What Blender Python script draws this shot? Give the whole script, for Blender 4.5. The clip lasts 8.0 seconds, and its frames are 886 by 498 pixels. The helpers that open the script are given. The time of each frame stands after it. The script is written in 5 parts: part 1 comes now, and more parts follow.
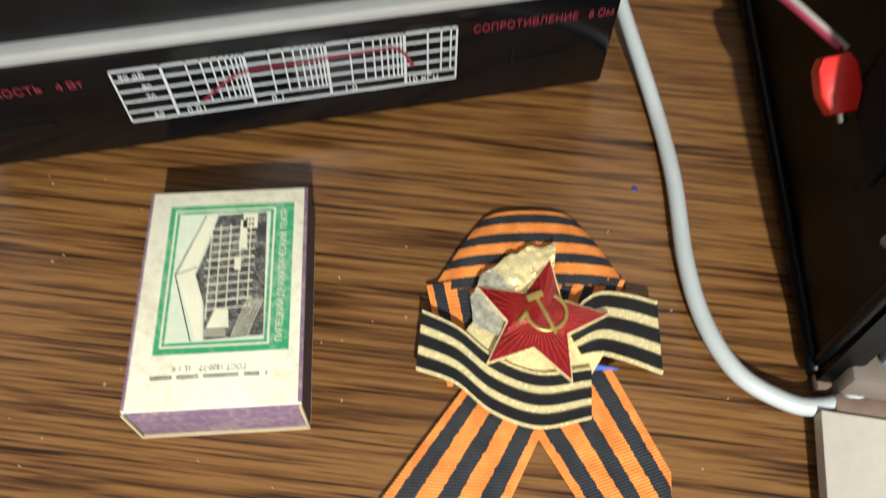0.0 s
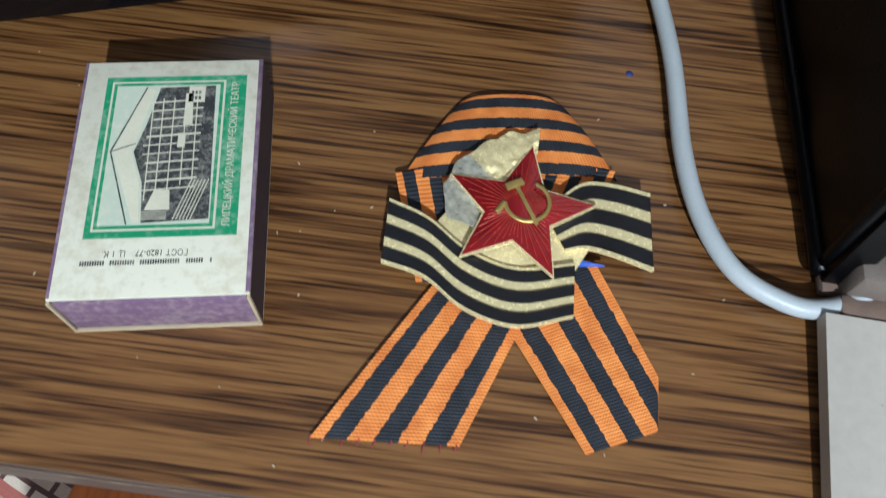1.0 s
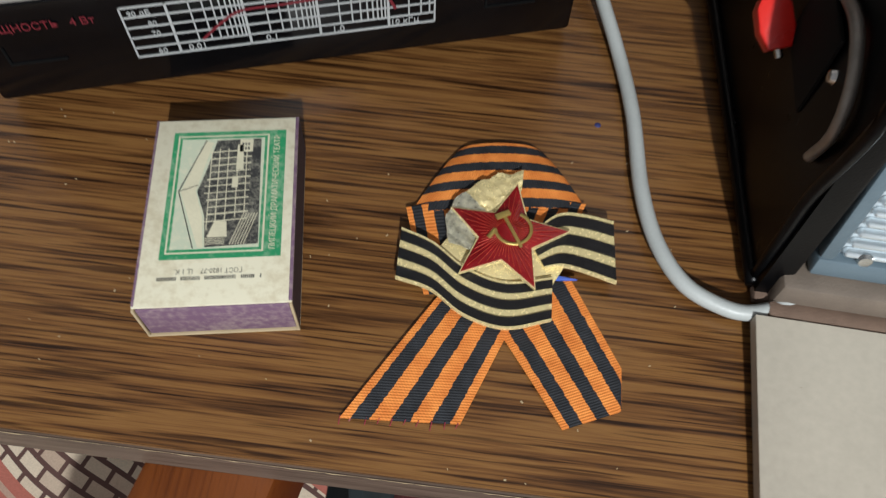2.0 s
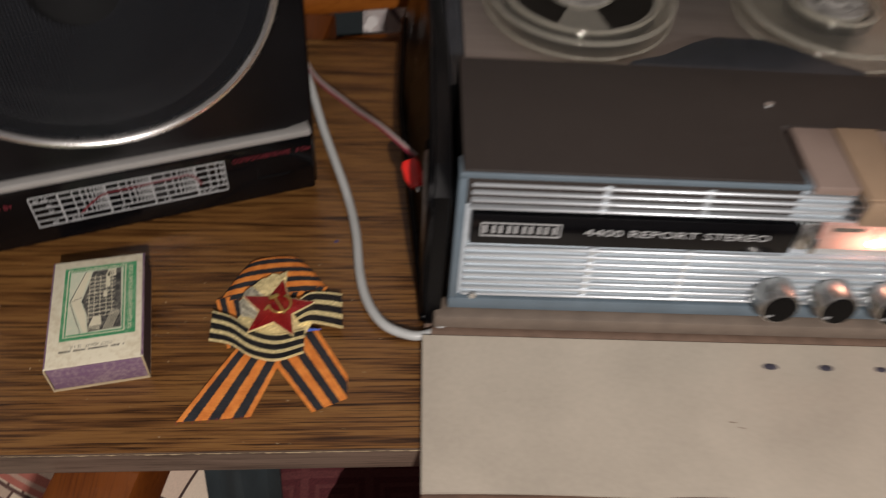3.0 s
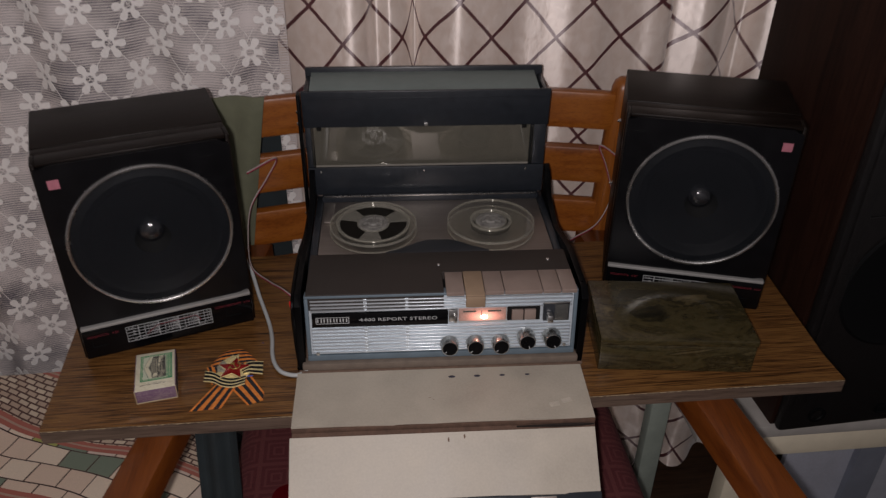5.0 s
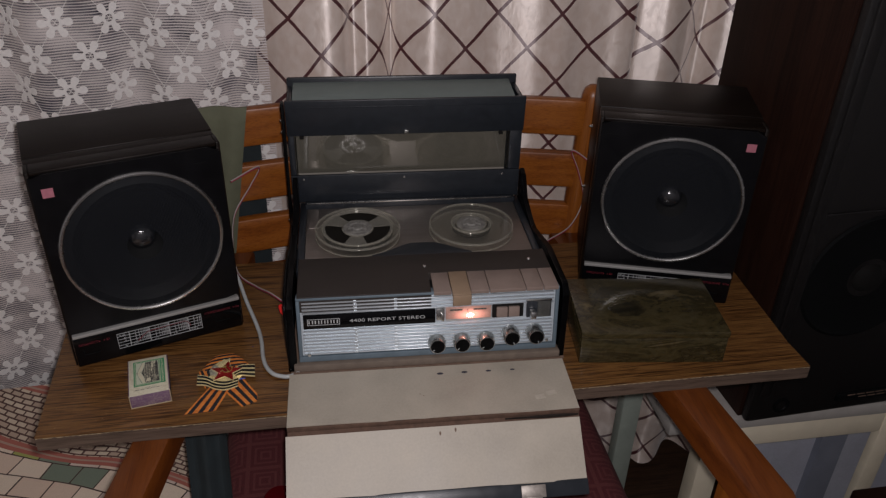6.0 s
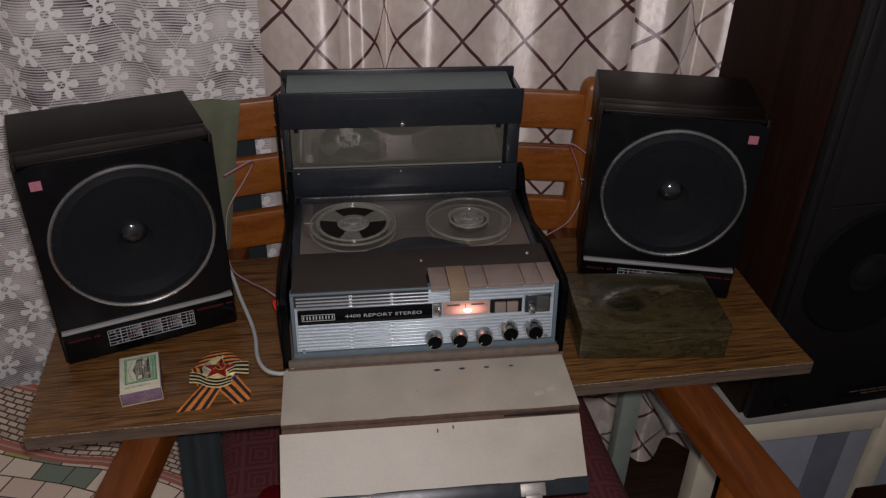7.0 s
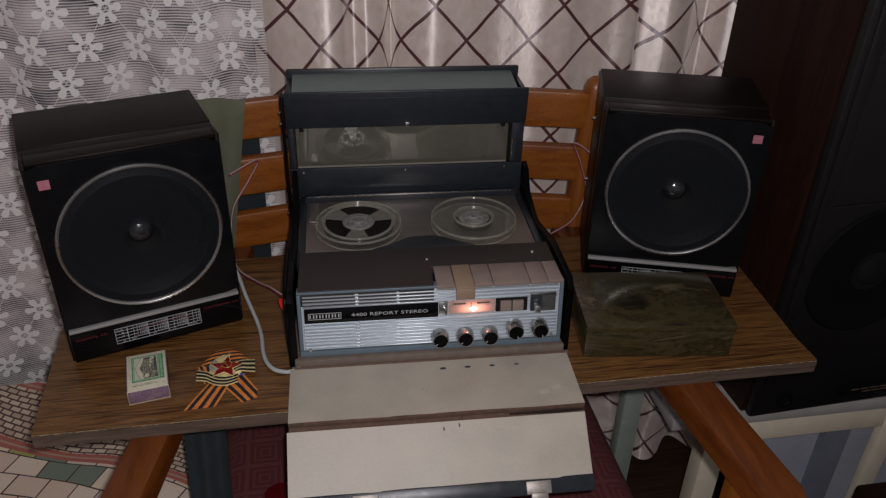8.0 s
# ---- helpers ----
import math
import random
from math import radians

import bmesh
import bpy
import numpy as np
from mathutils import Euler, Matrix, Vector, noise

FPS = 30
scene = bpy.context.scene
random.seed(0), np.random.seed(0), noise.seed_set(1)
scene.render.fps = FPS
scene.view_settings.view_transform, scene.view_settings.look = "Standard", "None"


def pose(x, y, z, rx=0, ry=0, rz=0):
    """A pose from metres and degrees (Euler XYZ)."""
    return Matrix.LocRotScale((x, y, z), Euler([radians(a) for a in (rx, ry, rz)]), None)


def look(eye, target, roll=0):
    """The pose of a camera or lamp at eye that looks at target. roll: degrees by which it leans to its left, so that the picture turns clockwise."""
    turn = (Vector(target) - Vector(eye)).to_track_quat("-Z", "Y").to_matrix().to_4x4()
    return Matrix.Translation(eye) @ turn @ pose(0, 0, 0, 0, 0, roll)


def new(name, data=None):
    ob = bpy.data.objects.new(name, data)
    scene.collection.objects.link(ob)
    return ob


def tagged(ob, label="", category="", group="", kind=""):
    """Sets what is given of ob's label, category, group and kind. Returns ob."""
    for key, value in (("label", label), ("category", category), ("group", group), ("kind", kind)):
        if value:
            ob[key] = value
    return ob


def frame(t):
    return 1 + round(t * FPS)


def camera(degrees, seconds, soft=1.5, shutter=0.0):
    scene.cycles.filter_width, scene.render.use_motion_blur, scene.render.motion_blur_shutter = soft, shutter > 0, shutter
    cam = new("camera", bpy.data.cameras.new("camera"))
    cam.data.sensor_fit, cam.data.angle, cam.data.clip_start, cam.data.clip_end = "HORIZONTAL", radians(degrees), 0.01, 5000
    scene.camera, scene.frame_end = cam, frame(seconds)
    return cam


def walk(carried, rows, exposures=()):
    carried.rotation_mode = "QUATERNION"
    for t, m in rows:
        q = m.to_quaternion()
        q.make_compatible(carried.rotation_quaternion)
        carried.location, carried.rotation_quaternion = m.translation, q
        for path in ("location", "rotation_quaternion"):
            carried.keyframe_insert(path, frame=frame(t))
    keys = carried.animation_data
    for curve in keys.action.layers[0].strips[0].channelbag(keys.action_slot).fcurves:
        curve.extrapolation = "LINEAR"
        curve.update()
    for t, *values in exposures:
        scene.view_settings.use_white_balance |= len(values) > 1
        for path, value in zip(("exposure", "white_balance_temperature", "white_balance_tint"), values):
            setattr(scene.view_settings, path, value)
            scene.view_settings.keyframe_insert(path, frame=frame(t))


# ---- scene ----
cam = camera(58.6, 8.0, soft=1.3, shutter=0.4)
PATH = [
    (0, (0.154, -0.018, 0.178), (0.062, 0.989, -1.548), 1.7),
    (0.5, (0.157, -0.012, 0.155), (0.078, 0.865, -1.64), 2.2),
    (1, (0.159, -0.018, 0.156), (0.11, 0.849, -1.645), 4.4),
    (1.2, (0.163, -0.032, 0.153), (0.076, 0.97, -1.576), 2.9),
    (2.3, (0.161, -0.051, 0.211), (0.105, 0.923, -1.535), 2.8),
    (2.5, (0.167, -0.068, 0.228), (0.148, 0.995, -1.466), 3.7),
    (3, (0.215, -0.149, 0.293), (0.379, 1.162, -1.209), 5.6),
    (3.5, (0.256, -0.245, 0.392), (0.474, 1.178, -0.996), 3.4),
    (4, (0.31, -0.381, 0.473), (0.445, 1.159, -0.796), 0.6),
    (4.5, (0.33, -0.483, 0.51), (0.437, 1.098, -0.711), 0.5),
    (5, (0.311, -0.559, 0.538), (0.498, 1.117, -0.537), 0.8),
    (5.2, (0.286, -0.587, 0.551), (0.508, 1.095, -0.507), 0.8),
    (6.5, (0.278, -0.584, 0.533), (0.585, 1.095, -0.508), 1.8),
    (7, (0.281, -0.577, 0.529), (0.582, 1.103, -0.514), 1.5),
    (7.5, (0.275, -0.575, 0.53), (0.573, 1.099, -0.522), 1.5),
    (8, (0.273, -0.578, 0.531), (0.578, 1.099, -0.516), 1.6),
]
EXPOSURES = [(0, 1.52, 6000, 4), (0.5, 1.28, 5450, 5), (1, 1.02, 5030, 4), (2.5, 0.66, 6350, 10), (3, 0.33, 6600, 17), (3.5, 0.06, 6650, 19), (4, -0.14, 6650, 21),
             (4.5, -0.32, 6550, 23), (5, -0.44, 6300, 20), (6.5, -0.50, 6150, 19), (8, -0.50, 6050, 18)]
walk(cam, [(t, look(eye, target, roll)) for t, eye, target, roll in PATH], EXPOSURES)

# ---- light: the camera's small torch, and a dim room ----
world = bpy.data.worlds.new("room_dusk")
scene.world = world
world.use_nodes = True
world.node_tree.nodes["Background"].inputs["Color"].default_value = (0.75, 0.8, 1.0, 1)
world.node_tree.nodes["Background"].inputs["Strength"].default_value = 0.008
torch = bpy.data.lights.new("torch", "POINT")
torch.energy, torch.shadow_soft_size, torch.color = 19.8, 0.008, (1.0, 0.95, 0.88)
torch_ob = new("torch", torch)
torch_ob.matrix_world = pose(0.290, -0.575, 0.545)


# ---- materials ----
def nodes_of(name):
    m = bpy.data.materials.new(name)
    m.use_nodes = True
    nt = m.node_tree
    return m, nt, nt.nodes["Principled BSDF"]


def N(nt, kind, **inputs):
    n = nt.nodes.new(kind)
    for k, v in inputs.items():
        key = k.replace("_", " ")
        if hasattr(v, "is_output"):
            nt.links.new(v, n.inputs[key])
        else:
            n.inputs[key].default_value = v
    return n


def M(nt, op, a, b=0.0, c=0.0):
    n = nt.nodes.new("ShaderNodeMath")
    n.operation = op
    for i, v in enumerate((a, b, c)):
        if hasattr(v, "is_output"):
            nt.links.new(v, n.inputs[i])
        else:
            n.inputs[i].default_value = v
    return n.outputs[0]


def ramp(nt, fac, stops):
    n = nt.nodes.new("ShaderNodeValToRGB")
    e = n.color_ramp.elements
    while len(e) < len(stops):
        e.new(0.5)
    for el, (p, c) in zip(e, stops):
        el.position, el.color = p, (*c, 1)
    nt.links.new(fac, n.inputs[0])
    return n.outputs[0]


def mixc(nt, fac, a, b, mode="MIX"):
    n = nt.nodes.new("ShaderNodeMix")
    n.data_type, n.blend_type = "RGBA", mode
    for i, v in ((0, fac), (6, a), (7, b)):
        if hasattr(v, "is_output"):
            nt.links.new(v, n.inputs[i])
        else:
            n.inputs[i].default_value = v if i == 0 else (*v, 1)
    return n.outputs[2]


def coords(nt, scale=(1, 1, 1), which="Object", rot=(0, 0, 0)):
    t = nt.nodes.new("ShaderNodeTexCoord")
    mp = nt.nodes.new("ShaderNodeMapping")
    mp.inputs["Scale"].default_value = scale
    mp.inputs["Rotation"].default_value = [radians(a) for a in rot]
    nt.links.new(t.outputs[which], mp.inputs["Vector"])
    return mp.outputs[0]


def bump(nt, bsdf, height, strength, dist=0.001):
    b = N(nt, "ShaderNodeBump", Height=height, Strength=strength, Distance=dist)
    nt.links.new(b.outputs[0], bsdf.inputs["Normal"])


def plain(name, col, rough=0.5, metal=0.0, var=0.25, size=60.0, grain=0.15, spec=0.5, coat=0.0):
    """A worn surface: colour, blotches and fine grain at two scales."""
    m, nt, p = nodes_of(name)
    v = coords(nt)
    big = N(nt, "ShaderNodeTexNoise", Vector=v, Scale=size, Detail=4.0).outputs[0]
    fine = N(nt, "ShaderNodeTexNoise", Vector=v, Scale=size * 22, Detail=3.0).outputs[0]
    f = M(nt, "ADD", M(nt, "MULTIPLY", big, 0.7), M(nt, "MULTIPLY", fine, 0.3))
    dark = tuple(c * (1 - var) for c in col)
    light = tuple(min(1, c * (1 + var)) for c in col)
    nt.links.new(ramp(nt, f, [(0.3, dark), (0.7, light)]), p.inputs["Base Color"])
    nt.links.new(M(nt, "ADD", rough - 0.08, M(nt, "MULTIPLY", big, 0.16)), p.inputs["Roughness"])
    p.inputs["Metallic"].default_value = metal
    p.inputs["Specular IOR Level"].default_value = spec
    p.inputs["Coat Weight"].default_value = coat
    bump(nt, p, fine, grain, 0.0004)
    return m


def printed(name, col, under, amount=0.35, size=700.0):
    """Ink on old paper, rubbed through here and there."""
    m, nt, p = nodes_of(name)
    v = coords(nt)
    n1 = N(nt, "ShaderNodeTexNoise", Vector=v, Scale=size, Detail=5.0, Roughness=0.65).outputs[0]
    n2 = N(nt, "ShaderNodeTexNoise", Vector=v, Scale=size * 0.16, Detail=3.0).outputs[0]
    f = M(nt, "MULTIPLY", ramp(nt, M(nt, "ADD", M(nt, "MULTIPLY", n1, 0.65), M(nt, "MULTIPLY", n2, 0.35)), [(0.47, (0, 0, 0)), (0.62, (1, 1, 1))]), amount)
    nt.links.new(mixc(nt, f, col, under), p.inputs["Base Color"])
    p.inputs["Roughness"].default_value = 0.6
    bump(nt, p, n2, 0.15, 0.0006)
    return m


def wood(name, dark, mid, light, along="x", freq=1.0, rough=0.35, streak=0.5, spec=0.5, bold=0.0, run=1.0):
    m, nt, p = nodes_of(name)
    k = {"x": (15 * run, 400, 400), "y": (400, 15, 400), "z": (400, 400, 15)}[along]
    k2 = {"x": (34 * run, 950, 950), "y": (950, 34, 950), "z": (950, 950, 34)}[along]
    warp = N(nt, "ShaderNodeTexNoise", Vector=coords(nt, (9, 9, 9)), Scale=1.0, Detail=2.0).outputs["Color"]
    v1 = N(nt, "ShaderNodeVectorMath", ).outputs[0]
    vm = v1.node
    vm.operation = "MULTIPLY_ADD"
    nt.links.new(warp, vm.inputs[0])
    vm.inputs[1].default_value = (0.9, 0.9, 0.9)
    nt.links.new(coords(nt, tuple(a * freq for a in k)), vm.inputs[2])
    a = N(nt, "ShaderNodeTexNoise", Vector=v1, Scale=1.0, Detail=5.0, Roughness=0.6, Distortion=0.35).outputs[0]
    b = N(nt, "ShaderNodeTexNoise", Vector=coords(nt, k2), Scale=1.0, Detail=3.0).outputs[0]
    c = N(nt, "ShaderNodeTexNoise", Vector=coords(nt, tuple(x * 3.1 * freq for x in k)), Scale=1.0, Detail=4.0).outputs[0]
    f = M(nt, "ADD", M(nt, "ADD", M(nt, "MULTIPLY", a, 0.5), M(nt, "MULTIPLY", b, 0.22)), M(nt, "MULTIPLY", c, 0.28))
    if bold:
        f = M(nt, "ADD", 0.5, M(nt, "MULTIPLY", M(nt, "SUBTRACT", f, 0.5), 1 + bold))
    col = ramp(nt, f, [(0.38, dark), (0.475, mid), (0.57, light), (0.66, mid)])
    pore = ramp(nt, b, [(0.385, (0.15, 0.11, 0.08)), (0.445, (1, 1, 1))])
    nt.links.new(mixc(nt, streak, col, pore, "MULTIPLY"), p.inputs["Base Color"])
    nt.links.new(M(nt, "ADD", rough, M(nt, "MULTIPLY", b, 0.15)), p.inputs["Roughness"])
    p.inputs["Specular IOR Level"].default_value = spec
    bump(nt, p, b, 0.12, 0.0003)
    return m


def metal_brushed(name, col, rough=0.3, dirs=(20, 900, 900), metal=1.0):
    m, nt, p = nodes_of(name)
    n = N(nt, "ShaderNodeTexNoise", Vector=coords(nt, dirs), Scale=1.0, Detail=2.0).outputs[0]
    nt.links.new(ramp(nt, n, [(0.3, tuple(c * 0.8 for c in col)), (0.7, col)]), p.inputs["Base Color"])
    p.inputs["Metallic"].default_value = metal
    nt.links.new(M(nt, "ADD", rough - 0.07, M(nt, "MULTIPLY", n, 0.15)), p.inputs["Roughness"])
    bump(nt, p, n, 0.08, 0.0003)
    return m


def glass(name, tint=(1, 1, 1), alpha=0.85, rough=0.08, shine=0.035):
    """Thin clear plastic: mostly see-through, with a gloss on top."""
    m, nt, p = nodes_of(name)
    tr = N(nt, "ShaderNodeBsdfTransparent", Color=(*tint, 1))
    gl = N(nt, "ShaderNodeBsdfGlossy", Color=(0.9, 0.9, 0.88, 1), Roughness=rough)
    lw = nt.nodes.new("ShaderNodeLayerWeight")
    lw.inputs["Blend"].default_value = 0.5
    gloss = M(nt, "ADD", shine, M(nt, "MULTIPLY", M(nt, "POWER", lw.outputs["Facing"], 4.0), 0.6))
    df = N(nt, "ShaderNodeBsdfDiffuse", Color=(0.7, 0.68, 0.6, 1))
    m1, m2 = nt.nodes.new("ShaderNodeMixShader"), nt.nodes.new("ShaderNodeMixShader")
    m1.inputs[0].default_value = 1 - alpha
    nt.links.new(tr.outputs[0], m1.inputs[1])
    nt.links.new(df.outputs[0], m1.inputs[2])
    nt.links.new(gloss, m2.inputs[0])
    nt.links.new(m1.outputs[0], m2.inputs[1])
    nt.links.new(gl.outputs[0], m2.inputs[2])
    nt.links.new(m2.outputs[0], nt.nodes["Material Output"].inputs["Surface"])
    return m


def ribbon_mat(name):
    """Woven ribbon: three dark stripes on orange, with cross ribs; UV u in metres along, v across."""
    m, nt, p = nodes_of(name)
    tc = nt.nodes.new("ShaderNodeTexCoord")
    sep = N(nt, "ShaderNodeSeparateXYZ", Vector=tc.outputs["UV"])
    wob = N(nt, "ShaderNodeTexNoise", Vector=coords(nt, (900, 900, 900)), Scale=1.0, Detail=1.0).outputs[0]
    v = M(nt, "ADD", sep.outputs[1], M(nt, "MULTIPLY", M(nt, "SUBTRACT", wob, 0.5), 0.03))
    ph = M(nt, "FRACT", M(nt, "ADD", M(nt, "MULTIPLY", v, 3.0), 0.0))
    inside = M(nt, "LESS_THAN", M(nt, "ABSOLUTE", M(nt, "SUBTRACT", ph, 0.5)), 0.245)
    rib = M(nt, "SINE", M(nt, "MULTIPLY", sep.outputs[0], 2 * math.pi / 0.00085))
    thr = M(nt, "SINE", M(nt, "MULTIPLY", sep.outputs[1], 2 * math.pi * 34))
    weave = M(nt, "MULTIPLY", rib, thr)
    spot = N(nt, "ShaderNodeTexNoise", Vector=coords(nt, (260, 260, 260)), Scale=1.0, Detail=4.0).outputs[0]
    org = ramp(nt, spot, [(0.3, (0.68, 0.19, 0.024)), (0.7, (0.90, 0.31, 0.055))])
    blk = ramp(nt, spot, [(0.3, (0.008, 0.009, 0.012)), (0.7, (0.022, 0.024, 0.030))])
    col = mixc(nt, inside, org, blk)
    dip = M(nt, "ADD", 0.88, M(nt, "MULTIPLY", weave, 0.12))
    grey = N(nt, "ShaderNodeCombineColor", Red=dip, Green=dip, Blue=dip).outputs[0]
    nt.links.new(mixc(nt, 1.0, col, grey, "MULTIPLY"), p.inputs["Base Color"])
    p.inputs["Roughness"].default_value = 0.75
    bump(nt, p, M(nt, "ADD", rib, M(nt, "MULTIPLY", weave, 0.6)), 0.35, 0.0002)
    return m


def curtain_mat(name):
    """Satin cloth with a printed lattice of dark red crossing lines; UV in metres of cloth."""
    m, nt, p = nodes_of(name)
    tc = nt.nodes.new("ShaderNodeTexCoord")
    sep = N(nt, "ShaderNodeSeparateXYZ", Vector=tc.outputs["UV"])
    n = N(nt, "ShaderNodeTexNoise", Vector=coords(nt, (18, 18, 18)), Scale=1.0, Detail=2.0).outputs[0]
    u = M(nt, "DIVIDE", M(nt, "ADD", sep.outputs[0], M(nt, "MULTIPLY", n, 0.008)), 0.088)
    v = M(nt, "DIVIDE", sep.outputs[1], 0.094)
    on = None
    for op in ("ADD", "SUBTRACT"):
        d = M(nt, "ABSOLUTE", M(nt, "SUBTRACT", M(nt, "FRACT", M(nt, op, u, v)), 0.5))
        hit = M(nt, "LESS_THAN", d, 0.034)
        on = hit if on is None else M(nt, "MAXIMUM", on, hit)
    damask = N(nt, "ShaderNodeTexNoise", Vector=coords(nt, (90, 90, 60)), Scale=1.0, Detail=5.0, Distortion=0.6).outputs[0]
    base = ramp(nt, damask, [(0.35, (0.85, 0.70, 0.60)), (0.65, (0.93, 0.80, 0.71))])
    nt.links.new(mixc(nt, on, base, (0.10, 0.014, 0.018)), p.inputs["Base Color"])
    nt.links.new(ramp(nt, damask, [(0.42, (0.36,) * 3), (0.6, (0.50,) * 3)]), p.inputs["Roughness"])
    tan = nt.nodes.new("ShaderNodeTangent")
    tan.direction_type, tan.uv_map = "UV_MAP", "UVMap"
    nt.links.new(tan.outputs[0], p.inputs["Tangent"])
    p.inputs["Anisotropic"].default_value = 0.88
    p.inputs["Anisotropic Rotation"].default_value = 0.25
    p.inputs["IOR"].default_value = 2.6
    p.inputs["Metallic"].default_value = 0.12
    p.inputs["Sheen Weight"].default_value = 0.5
    bump(nt, p, damask, 0.22, 0.0015)
    return m


def net_mat(name):
    """Open machine net: threads with see-through holes, denser in bands."""
    m, nt, p = nodes_of(name)
    tc = nt.nodes.new("ShaderNodeTexCoord")
    sep = N(nt, "ShaderNodeSeparateXYZ", Vector=tc.outputs["UV"])
    a = M(nt, "FRACT", M(nt, "DIVIDE", sep.outputs[0], 0.0018))
    b = M(nt, "FRACT", M(nt, "DIVIDE", sep.outputs[1], 0.0034))
    patch = N(nt, "ShaderNodeTexNoise", Vector=coords(nt, (16, 16, 26)), Scale=1.0, Detail=3.0).outputs[0]
    wide = M(nt, "ADD", 0.62, M(nt, "MULTIPLY", M(nt, "SUBTRACT", patch, 0.5), -1.5))
    hole = M(nt, "MULTIPLY", M(nt, "GREATER_THAN", a, M(nt, "SUBTRACT", wide, 0.30)), M(nt, "GREATER_THAN", b, wide))
    p.inputs["Base Color"].default_value = (0.72, 0.66, 0.64, 1)
    p.inputs["Roughness"].default_value = 0.8
    nt.links.new(M(nt, "SUBTRACT", 1.0, hole), p.inputs["Alpha"])
    return m


def grille_mat(name):
    m, nt, p = nodes_of(name)
    sep = N(nt, "ShaderNodeSeparateXYZ", Vector=coords(nt))
    k = 2 * math.pi / 0.0027
    a = M(nt, "MULTIPLY", M(nt, "SINE", M(nt, "MULTIPLY", sep.outputs[0], k)), M(nt, "SINE", M(nt, "MULTIPLY", sep.outputs[2], k)))
    hole = M(nt, "GREATER_THAN", M(nt, "ABSOLUTE", a), 0.22)
    p.inputs["Base Color"].default_value = (0.0135, 0.0160, 0.0205, 1)
    p.inputs["Roughness"].default_value = 0.38
    p.inputs["Specular IOR Level"].default_value = 0.3
    nt.links.new(M(nt, "SUBTRACT", 1.0, M(nt, "MULTIPLY", hole, 0.9)), p.inputs["Alpha"])
    return m


def onyx_mat(name):
    m, nt, p = nodes_of(name)
    v = coords(nt, (9, 16, 40), rot=(0, 12, 20))
    a = N(nt, "ShaderNodeTexNoise", Vector=v, Scale=1.0, Detail=7.0, Roughness=0.62, Distortion=1.8).outputs[0]
    b = N(nt, "ShaderNodeTexNoise", Vector=coords(nt, (70, 70, 70)), Scale=1.0, Detail=5.0, Distortion=2.5).outputs[0]
    col = ramp(nt, a, [(0.3, (0.011, 0.0095, 0.0045)), (0.45, (0.058, 0.047, 0.021)), (0.54, (0.027, 0.022, 0.010)), (0.68, (0.135, 0.108, 0.055))])
    vein = ramp(nt, b, [(0.47, (1, 1, 1)), (0.5, (1.0, 0.8, 0.5)), (0.53, (0.75, 0.72, 0.6))])
    nt.links.new(mixc(nt, 0.6, col, vein, "MULTIPLY"), p.inputs["Base Color"])
    nt.links.new(M(nt, "ADD", 0.07, M(nt, "MULTIPLY", b, 0.22)), p.inputs["Roughness"])
    bump(nt, p, b, 0.04, 0.001)
    return m


